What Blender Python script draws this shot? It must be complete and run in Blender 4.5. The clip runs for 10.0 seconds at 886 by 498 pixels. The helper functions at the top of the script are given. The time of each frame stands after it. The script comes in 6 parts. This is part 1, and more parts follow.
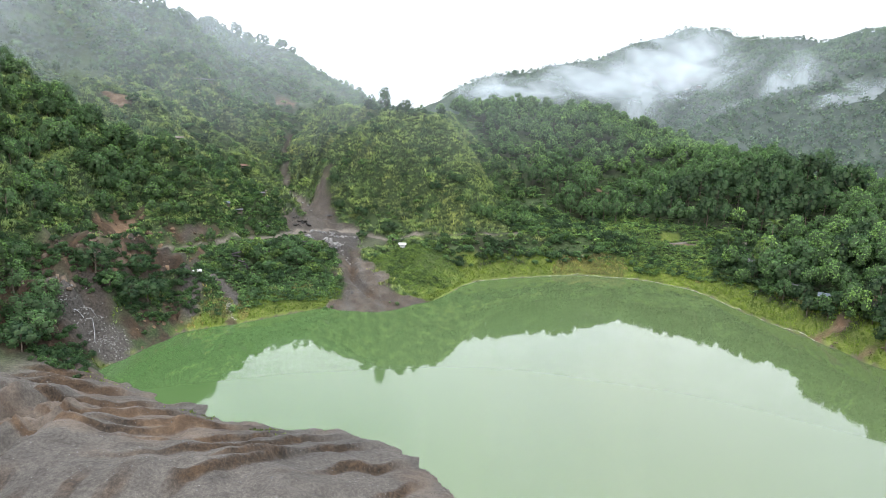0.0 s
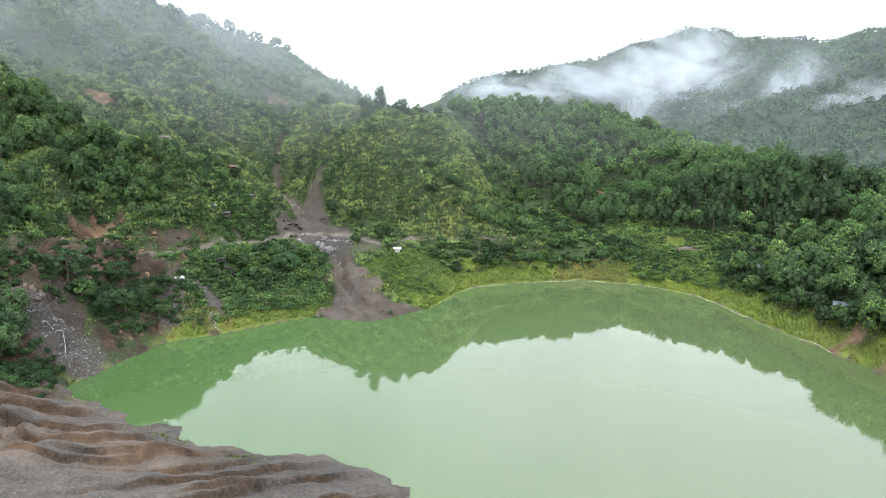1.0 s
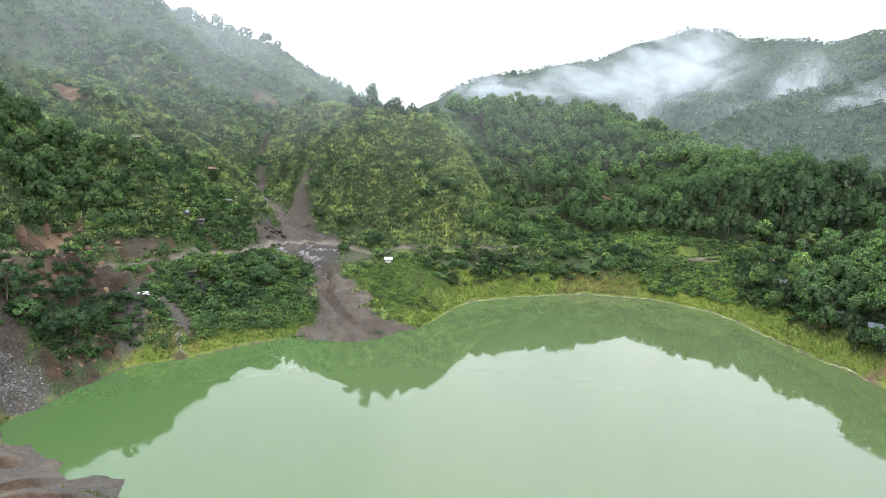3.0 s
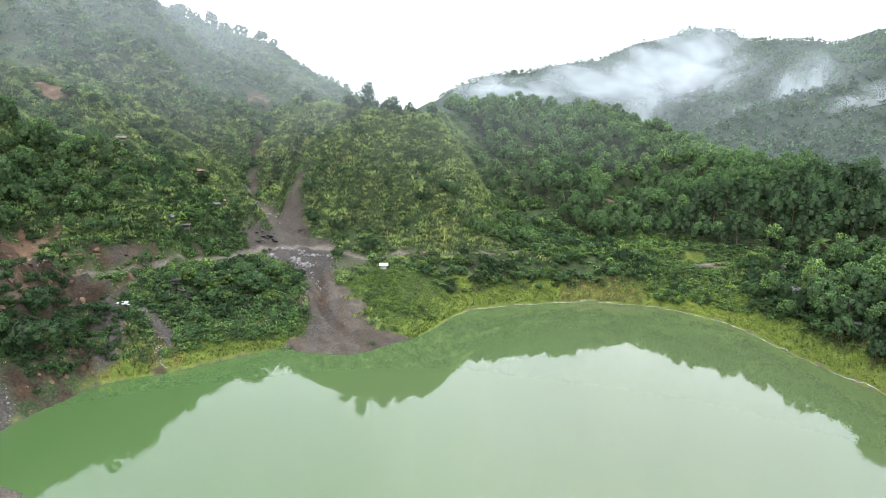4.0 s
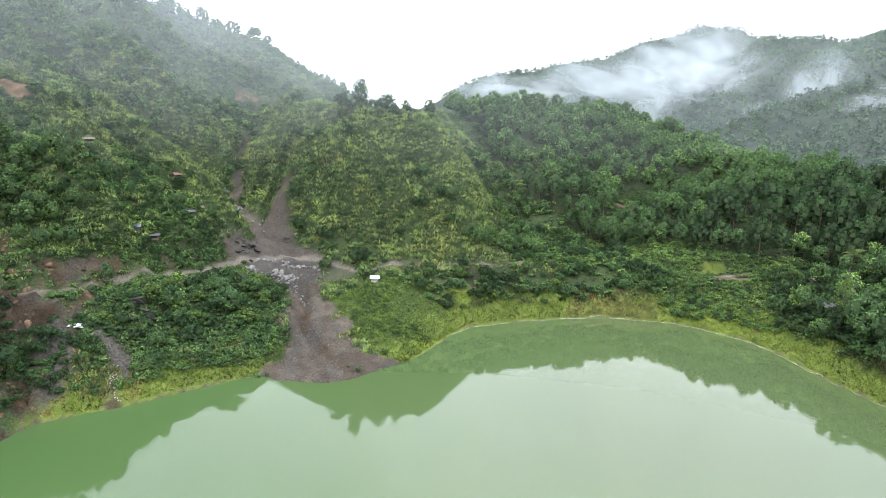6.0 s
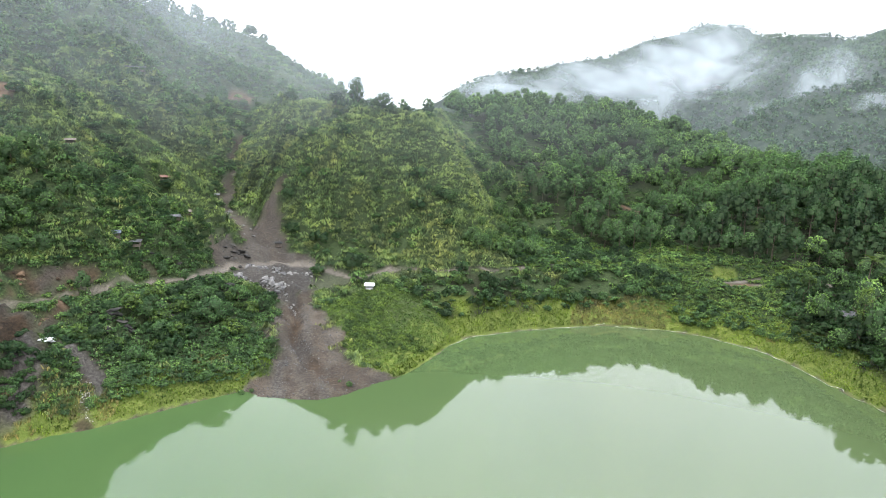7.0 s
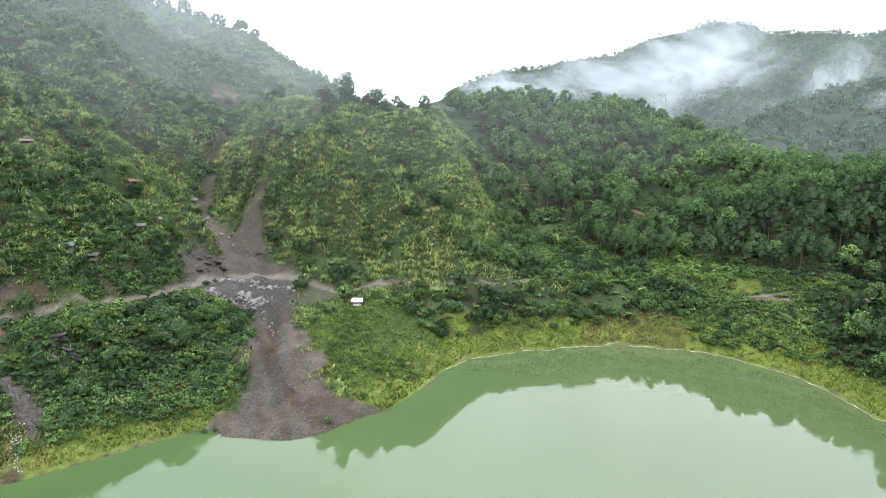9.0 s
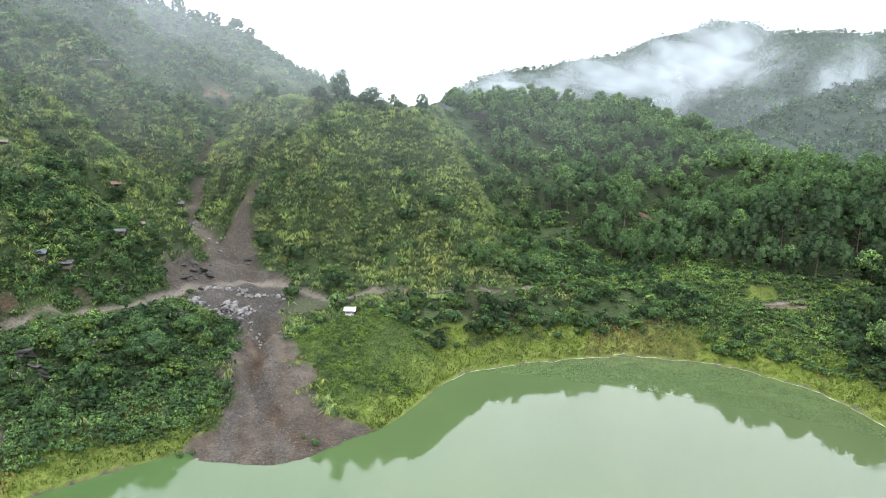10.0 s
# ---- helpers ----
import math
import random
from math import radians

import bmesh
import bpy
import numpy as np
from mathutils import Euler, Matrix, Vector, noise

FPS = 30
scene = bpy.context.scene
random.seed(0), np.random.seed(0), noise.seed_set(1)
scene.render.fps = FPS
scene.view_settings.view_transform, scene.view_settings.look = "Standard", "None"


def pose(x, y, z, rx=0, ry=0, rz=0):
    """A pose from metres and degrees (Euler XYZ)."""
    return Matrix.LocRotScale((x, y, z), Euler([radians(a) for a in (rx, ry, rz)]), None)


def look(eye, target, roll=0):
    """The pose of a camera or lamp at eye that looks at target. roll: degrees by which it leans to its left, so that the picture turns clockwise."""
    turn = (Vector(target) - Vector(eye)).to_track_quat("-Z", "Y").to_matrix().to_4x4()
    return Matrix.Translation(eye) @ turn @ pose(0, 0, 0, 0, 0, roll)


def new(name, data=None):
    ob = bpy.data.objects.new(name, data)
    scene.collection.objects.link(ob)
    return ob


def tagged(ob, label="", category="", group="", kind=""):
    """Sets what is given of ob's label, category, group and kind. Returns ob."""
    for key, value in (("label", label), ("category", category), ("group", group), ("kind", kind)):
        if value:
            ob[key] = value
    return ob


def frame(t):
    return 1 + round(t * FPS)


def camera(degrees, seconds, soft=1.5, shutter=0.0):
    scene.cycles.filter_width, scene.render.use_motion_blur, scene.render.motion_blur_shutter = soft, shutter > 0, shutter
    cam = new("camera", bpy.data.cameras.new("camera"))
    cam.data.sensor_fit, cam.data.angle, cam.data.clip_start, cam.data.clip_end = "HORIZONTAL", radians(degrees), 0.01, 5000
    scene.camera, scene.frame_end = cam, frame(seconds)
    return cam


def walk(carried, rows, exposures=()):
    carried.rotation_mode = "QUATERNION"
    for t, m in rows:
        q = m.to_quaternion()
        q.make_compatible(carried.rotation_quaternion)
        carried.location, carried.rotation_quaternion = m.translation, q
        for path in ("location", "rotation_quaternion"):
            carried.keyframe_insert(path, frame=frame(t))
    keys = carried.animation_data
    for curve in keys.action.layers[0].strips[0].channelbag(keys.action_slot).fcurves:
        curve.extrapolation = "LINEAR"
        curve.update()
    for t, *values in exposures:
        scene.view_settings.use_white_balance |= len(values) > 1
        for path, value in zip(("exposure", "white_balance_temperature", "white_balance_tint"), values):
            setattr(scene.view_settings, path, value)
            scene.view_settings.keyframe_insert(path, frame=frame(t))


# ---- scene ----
cam = camera(70.0, 10.0, 0.7)
PATH = [
    (0, (0.549, -0.506, 51.1), (0.51, 1.456, 50.714), 2.2),
    (0.5, (0.768, 3.872, 51.024), (0.732, 5.834, 50.639), 2.3),
    (1, (1.047, 8.209, 50.907), (1.012, 10.171, 50.522), 2.3),
    (1.5, (1.084, 12.457, 50.793), (1.053, 14.419, 50.409), 2.4),
    (2, (1.154, 16.604, 50.694), (1.125, 18.567, 50.312), 2.5),
    (2.5, (1.304, 20.617, 50.692), (1.276, 22.58, 50.31), 2.6),
    (4, (2.09, 32.532, 50.943), (2.061, 34.495, 50.561), 2.7),
    (4.5, (2.556, 36.601, 50.928), (2.524, 38.564, 50.547), 2.7),
    (5, (3.023, 40.655, 50.9), (2.987, 42.618, 50.519), 2.7),
    (5.5, (3.418, 44.68, 50.886), (3.379, 46.643, 50.505), 2.7),
    (7, (4.846, 56.8, 50.881), (4.794, 58.763, 50.499), 2.5),
    (7.5, (5.183, 60.916, 50.944), (5.13, 62.878, 50.561), 2.5),
    (8, (5.48, 64.913, 50.954), (5.424, 66.875, 50.57), 2.4),
    (8.5, (5.796, 68.933, 50.869), (5.737, 70.895, 50.485), 2.4),
    (9, (6.083, 72.939, 50.73), (6.021, 74.901, 50.346), 2.4),
    (9.5, (6.455, 76.79, 50.492), (6.391, 78.752, 50.109), 2.3),
    (10, (6.765, 80.824, 50.401), (6.697, 82.786, 50.02), 2.3),
]
walk(cam, [(t, look(eye, target, roll)) for t, eye, target, roll in PATH])
scene.view_settings.exposure = 0.0

# ---- world and sun: bright overcast ----
SUN_ELEVATION, SUN_AZIMUTH = 58.0, 200.0
world = bpy.data.worlds.new("overcast")
scene.world = world
world.use_nodes = True
wn, wl = world.node_tree.nodes, world.node_tree.links
wn.clear()
w_out = wn.new("ShaderNodeOutputWorld")
w_bg = wn.new("ShaderNodeBackground")
w_sky = wn.new("ShaderNodeTexSky")
w_sky.sky_type = "NISHITA"
w_sky.sun_disc = False
w_sky.sun_elevation = radians(SUN_ELEVATION)
w_sky.sun_rotation = radians(SUN_AZIMUTH)
w_coord = wn.new("ShaderNodeTexCoord")
w_noise = wn.new("ShaderNodeTexNoise")
w_noise.inputs["Scale"].default_value = 2.6
w_noise.inputs["Detail"].default_value = 5
w_ramp = wn.new("ShaderNodeValToRGB")
w_ramp.color_ramp.elements[0].position, w_ramp.color_ramp.elements[0].color = 0.3, (28.6, 30.8, 34.8, 1)
w_ramp.color_ramp.elements[1].position, w_ramp.color_ramp.elements[1].color = 0.72, (34.8, 35.4, 37.4, 1)
w_mix = wn.new("ShaderNodeMixRGB")
w_mix.inputs["Fac"].default_value = 0.93
w_bg.inputs["Strength"].default_value = 0.1
wl.new(w_coord.outputs["Generated"], w_noise.inputs["Vector"])
wl.new(w_noise.outputs["Fac"], w_ramp.inputs["Fac"])
wl.new(w_sky.outputs["Color"], w_mix.inputs["Color1"])
wl.new(w_ramp.outputs["Color"], w_mix.inputs["Color2"])
w_split, w_rise, w_grade = wn.new("ShaderNodeSeparateXYZ"), wn.new("ShaderNodeMapRange"), wn.new("ShaderNodeMixRGB")
w_rise.inputs["To Min"].default_value, w_rise.inputs["To Max"].default_value = 0.56, 1.6
w_grade.blend_type = "MULTIPLY"
w_grade.inputs["Fac"].default_value = 1.0
wl.new(w_coord.outputs["Generated"], w_split.inputs["Vector"])
wl.new(w_split.outputs["Z"], w_rise.inputs["Value"])
wl.new(w_mix.outputs["Color"], w_grade.inputs["Color1"])
wl.new(w_rise.outputs["Result"], w_grade.inputs["Color2"])
wl.new(w_grade.outputs["Color"], w_bg.inputs["Color"])
wl.new(w_bg.outputs["Background"], w_out.inputs["Surface"])
sun = new("sun", bpy.data.lights.new("sun", "SUN"))
sun.data.energy, sun.data.angle, sun.data.color = 1.5, radians(18), (1.0, 0.96, 0.9)
a, e = radians(SUN_AZIMUTH), radians(SUN_ELEVATION)
sun.matrix_world = look((math.sin(a) * math.cos(e) * 100, math.cos(a) * math.cos(e) * 100, math.sin(e) * 100), (0, 0, 0))


# ---- numeric helpers ----
def lattice(ix, iy, seed):
    h = (ix.astype(np.int64) * 374761393 + iy.astype(np.int64) * 668265263 + seed * 974634221) & 0x7FFFFFFF
    h = ((h ^ (h >> 13)) * 1274126177) & 0x7FFFFFFF
    h = h ^ (h >> 16)
    return (h & 0xFFFF) / 65535.0 * 2 - 1


def vnoise(x, y, size, seed=0):
    u, v = x / size, y / size
    iu, iv = np.floor(u), np.floor(v)
    fu, fv = u - iu, v - iv
    su, sv = fu * fu * (3 - 2 * fu), fv * fv * (3 - 2 * fv)
    n00, n10 = lattice(iu, iv, seed), lattice(iu + 1, iv, seed)
    n01, n11 = lattice(iu, iv + 1, seed), lattice(iu + 1, iv + 1, seed)
    return (n00 * (1 - su) + n10 * su) * (1 - sv) + (n01 * (1 - su) + n11 * su) * sv


def fbm(x, y, size, octaves=4, seed=0):
    total, amp = 0.0, 1.0
    for k in range(octaves):
        total = total + amp * vnoise(x, y, size / 2 ** k, seed + k)
        amp *= 0.5
    return total


def line_near(x, y, line):
    """Distance to a polyline and the last coordinate interpolated along it."""
    best = np.full(np.shape(x), 1e9)
    value = np.zeros(np.shape(x))
    for p, q in zip(line[:-1], line[1:]):
        dx, dy = q[0] - p[0], q[1] - p[1]
        t = np.clip(((x - p[0]) * dx + (y - p[1]) * dy) / (dx * dx + dy * dy + 1e-9), 0, 1)
        d = np.hypot(x - p[0] - t * dx, y - p[1] - t * dy)
        closer = d < best
        best = np.where(closer, d, best)
        value = np.where(closer, p[-1] + t * (q[-1] - p[-1]), value)
    return best, value


def line_side(x, y, line):
    """Signed distance to a polyline (positive on its far side) and how far along it lies, 0 to 1."""
    best, side, run = np.full(np.shape(x), 1e9), np.zeros(np.shape(x)), np.zeros(np.shape(x))
    for k, (p, q) in enumerate(zip(line[:-1], line[1:])):
        dx, dy = q[0] - p[0], q[1] - p[1]
        t = np.clip(((x - p[0]) * dx + (y - p[1]) * dy) / (dx * dx + dy * dy), 0, 1)
        d = np.hypot(x - p[0] - t * dx, y - p[1] - t * dy)
        closer = d < best
        best = np.where(closer, d, best)
        side = np.where(closer, np.sign(dx * (y - p[1]) - dy * (x - p[0])), side)
        run = np.where(closer, (k + t) / (len(line) - 1), run)
    return best * side, run


def ledge(x, y, line):
    """Signed distance to a ragged ledge, and how much of it is left towards its ends."""
    d, run = line_side(x, y, line)
    return d + fbm(x, y, 6, 2, 52) * 0.4, smooth(0.0, 0.15, run) * smooth(1.0, 0.8, run)


def inside(x, y, poly):
    res = np.zeros(np.shape(x), bool)
    for (x1, y1), (x2, y2) in zip(poly, poly[1:] + poly[:1]):
        if y1 != y2:
            res ^= ((y1 > y) != (y2 > y)) & (x < (x2 - x1) * (y - y1) / (y2 - y1) + x1)
    return res


def smooth(a, b, v):
    t = np.clip((v - a) / (b - a), 0, 1)
    return t * t * (3 - 2 * t)


# ---- the lie of the land: shore, ridges, gullies, road (x, y, z) ----
SHORE = [(2.6, 79), (-6, 92), (-16, 97), (-26, 96.6), (-41, 100), (-43, 104), (-51.5, 105), (-57, 110), (-66, 113), (-70, 117),
         (-67, 131), (-64, 143), (-54, 150), (-43, 161), (-34, 168), (-30, 165.2), (-20, 165.5), (-15, 169), (-10, 175),
         (-5, 179.5), (-1.4, 187.5), (3, 198), (8, 206), (20, 212.5), (33, 217.5), (45, 221.5), (60, 219.5), (68.5, 217),
         (79, 208), (83.5, 197), (86, 183), (95, 156), (98, 143), (100.5, 136.5), (104, 115), (98, 92), (80, 80), (55, 77), (30, 76), (12, 75)]
ROAD = [(-92, 150, 19), (-84, 156, 17), (-78, 164, 15), (-70, 178, 14.5), (-63, 188, 14), (-56, 197, 14), (-55.5, 207, 13), (-53, 217, 12.5), (-46, 224, 11.8),
        (-37, 227, 11), (-24, 220, 10), (-14, 224, 11), (1.5, 226, 12), (15, 228.5, 12.5), (30, 236, 12.5), (43.5, 244, 12.5),
        (60, 240, 11.5), (78, 230, 10.5), (92, 235, 11.5)]
RIDGE = [(-39, 271, 56), (-31, 269.5, 56.5), (-16, 267, 55.3), (-9, 271, 54.5), (-2, 300, 53.5), (14, 340, 57), (29, 350, 61), (61, 360, 61.5),
         (82, 370, 58), (96, 370, 52), (108, 355, 47), (117, 335, 42), (125, 310, 40), (131, 285, 37), (141, 264, 34), (150, 250, 29)]
LAND = [
    ROAD, RIDGE,
    [(-39, 271, 56), (-66, 300, 56), (-86, 335, 66), (-98, 380, 79), (-109, 412, 90)],
    [(-31, 261, 50), (-29, 247, 38), (-26, 236, 24), (-24, 226, 13)],
    [(-42, 270, 54), (-47, 260, 43), (-46, 246, 30), (-44, 236, 18), (-44, 231, 13.5)],
    [(-6, 264, 50), (2, 252, 38), (8, 240, 26), (13, 232, 15)],
    [(10, 318, 48), (18, 290, 30), (22, 264, 15.5), (24, 250, 13)],
    [(-50, 231, 14), (-58, 233, 17.5), (-63, 238, 21), (-70, 252, 24.5), (-72, 266, 30), (-75, 282, 36.5), (-81, 300, 46)],
    [(-63, 201, 20), (-76, 211, 30), (-99, 240, 41), (-109, 256, 49), (-125, 290, 70), (-143, 330, 94), (-151, 395, 102)],
    [(-65, 184, 19.5), (-79, 191, 31), (-103, 196, 42), (-124, 231, 53), (-146, 232, 62), (-180, 240, 88)],
    [(-82, 260, 37), (-90, 262, 41), (-104, 300, 58), (-120, 360, 82)],
    [(-215, 100, 100), (-215, 180, 105), (-200, 250, 108), (-175, 330, 105), (-151, 397, 102), (-134, 422, 95), (-109, 412, 90),
     (-97, 420, 82), (-84, 470, 67), (-75, 520, 60), (-60, 620, 45)],
    [(-81, 119, 7), (-84, 135, 21), (-80, 150, 22), (-79, 158, 18)],
    [(-108, 110, 30), (-104, 135, 38), (-101, 155, 40), (-100, 178, 40)],
    [(-160, 150, 66), (-155, 100, 60), (-150, 40, 50)],
    [(-70, 148, 6), (-68, 160, 11), (-72, 168, 14)],
    [(-58, 159, 4.5), (-52, 162, 5.5), (-45, 168, 5), (-39, 180, 5)],
    [(-64, 172, 10.5), (-55, 180, 10.5), (-47, 189, 9.5), (-43, 198, 9.5)],
    [(-49, 209, 10.5), (-43, 210.5, 9.6), (-39, 208, 8.3)], [(-50, 228, 14.5), (-58, 221, 16), (-63, 216, 20)],
    [(-36, 207, 7), (-33, 197, 5), (-31, 187, 3.2), (-27, 174, 1.0)],
    [(-20, 213, 9.3), (-9, 208, 8.3), (-10, 193, 5)],
    [(0, 215, 8.5), (16, 221, 7.5), (32, 228, 6), (48, 232, 5), (66, 224, 4), (76, 218, 4.5)],
    [(24, 255, 13.5), (55, 262, 14), (85, 252, 14), (104, 241, 15), (125, 230, 17)],
    [(60, 320, 38), (75, 290, 20)], [(104, 272, 28), (104, 251, 20)],
    [(91, 199, 6), (97, 178, 7), (104, 152, 8), (111, 128, 9)],
    [(102, 205, 11), (108, 190, 15), (112, 165, 17), (118, 140, 18)],
    [(106, 224, 13.5), (120, 209, 21), (126, 190, 24), (132, 165, 27), (140, 140, 28)],
    [(150, 216, 32), (165, 190, 40), (172, 150, 42), (170, 110, 38)],
    [(160, 285, 20), (200, 330, 18), (230, 420, 12), (200, 520, 10), (120, 560, 8)],
    [(205, 290, 38), (260, 300, 55), (280, 200, 70)],
    [(-44, 294, 50), (-24, 298, 46), (-10, 314, 47)],
    [(60, 450, 20), (20, 430, 25), (-40, 470, 30)],
    [(-62, 98, 3.2), (-40, 90, 2.6), (-20, 86, 2.0), (-4, 76, 1.4)],
    [(-88, 96, 10), (-70, 60, 9), (0, 40, 5), (60, 55, 5), (100, 70, 8)],
    [(-120, -60, 20), (0, -80, 14), (150, -60, 20)],
]
FAR_CREST = [(-40, 1010, 78), (5, 1000, 106), (78, 1000, 138), (171, 1050, 160), (224, 1050, 168), (316, 1100, 204), (361, 1100, 219), (430, 1100, 222),
             (460, 1050, 200), (521, 950, 186), (512, 850, 193), (507, 800, 186), (560, 700, 190), (640, 560, 190), (700, 300, 170)]
FAR_SPURS = [[(430, 1100, 215), (370, 900, 110), (330, 760, 50)], [(516, 860, 185), (420, 720, 90), (340, 610, 42)],
             [(224, 1050, 155), (230, 900, 80), (225, 780, 40)], [(560, 700, 185), (440, 590, 90), (350, 520, 35)]]
STEPS = [([(-66, 72), (-57, 76), (-50, 79.5), (-45, 84), (-40, 88.5), (-35, 93)], 1.1),
         ([(-40, 62), (-33, 66.5), (-28, 71.5), (-25.5, 76), (-23.5, 81), (-20.8, 86)], 1.4),
         ([(-74, 96), (-66, 99), (-60, 102)], 0.8)]
RILL = [(-36, 210, 0), (-33, 200, 0), (-31, 190, 0), (-26, 181, 0), (-20, 174, 0), (-15, 171, 0)]
FAN = [(-25, 164, 11), (-26, 174, 10.5), (-28, 186, 9), (-30, 196, 5.5), (-33, 203, 2.8), (-37, 209, 4), (-44, 214, 8.5), (-50, 222, 8), (-54, 229, 4)]
CLIFF = [(-82, 112, 9), (-79, 124, 9), (-82, 138, 8), (-79, 152, 7), (-74, 161, 4), (-69, 158, 4), (-66, 148, 3)]
CLIFF_UP = [(-92.3, 154.8), (-92.2, 162.6), (-86.5, 170.4), (-80.2, 174.1), (-71.1, 179), (-70.9, 167.7), (-73.7, 155.5), (-77.3, 140.7), (-80.5, 137.3)]
CELL, GX, GY, NX, NY = 3.0, -330.0, -150.0, 264, 264


def solve_land():
    """A skin stretched over the lines and the lake bed."""
    height = None
    for step in (8, 4, 2, 1):
        c = CELL * step
        nx, ny = NX // step, NY // step
        xs, ys = np.meshgrid(GX + (np.arange(nx) + 0.5) * c, GY + (np.arange(ny) + 0.5) * c)
        total, count = np.zeros((ny, nx)), np.zeros((ny, nx))
        for line in LAND + [[(x, y, 0.05) for x, y in SHORE + SHORE[:1]]]:
            for p, q in zip(line[:-1], line[1:]):
                n = max(2, int(math.hypot(q[0] - p[0], q[1] - p[1]) / (c * 0.4)))
                for k in range(n + 1):
                    t = k / n
                    i = int((p[0] + t * (q[0] - p[0]) - GX) / c)
                    j = int((p[1] + t * (q[1] - p[1]) - GY) / c)
                    if 0 <= i < nx and 0 <= j < ny:
                        total[j, i] += p[2] + t * (q[2] - p[2])
                        count[j, i] += 1
        fixed = count > 0
        value = np.where(fixed, total / np.maximum(count, 1), 0)
        lake = inside(xs, ys, SHORE)
        depth = line_near(xs, ys, [(x, y, 0) for x, y in SHORE + SHORE[:1]])[0]
        value = np.where(lake, -np.minimum(depth * 0.4, 4), value)
        fixed = fixed | lake
        if height is None:
            height = np.full((ny, nx), 20.0)
        else:
            height = np.repeat(np.repeat(height, 2, 0), 2, 1)
        for _ in range(260 if step > 1 else 160):
            height = np.where(fixed, value, height)
            p = np.pad(height, 1, mode="edge")
            height = (p[:-2, 1:-1] + p[2:, 1:-1] + p[1:-1, :-2] + p[1:-1, 2:]) / 4
        height = np.where(fixed, value * 0.75 + height * 0.25, height)
    return height


LAND_GRID = solve_land()


def grid_z(x, y):
    u = np.clip((x - GX) / CELL - 0.5, 0, NX - 1.001)
    v = np.clip((y - GY) / CELL - 0.5, 0, NY - 1.001)
    i, j = u.astype(int), v.astype(int)
    fu, fv = u - i, v - j
    g = LAND_GRID
    return (g[j, i] * (1 - fu) + g[j, i + 1] * fu) * (1 - fv) + (g[j + 1, i] * (1 - fu) + g[j + 1, i + 1] * fu) * fv


def shore_gap(x, y):
    """Metres from the shore line, negative over the lake."""
    d = line_near(x, y, [(a, b, 0) for a, b in SHORE + SHORE[:1]])[0]
    return np.where(inside(x, y, SHORE), -d, d)


def bank_ledges(x, y):
    """Parallel eroded ledges of the gravel bank: how far past the last one, 0 to 1, and its height."""
    warp = 0.78 * y - 0.62 * x + fbm(x, y, 17, 3, 40) * 2.4
    return np.mod(warp, 6.4) / 6.4, 1.25 * smooth(-0.35, 0.35, fbm(x, y, 20, 2, 41))


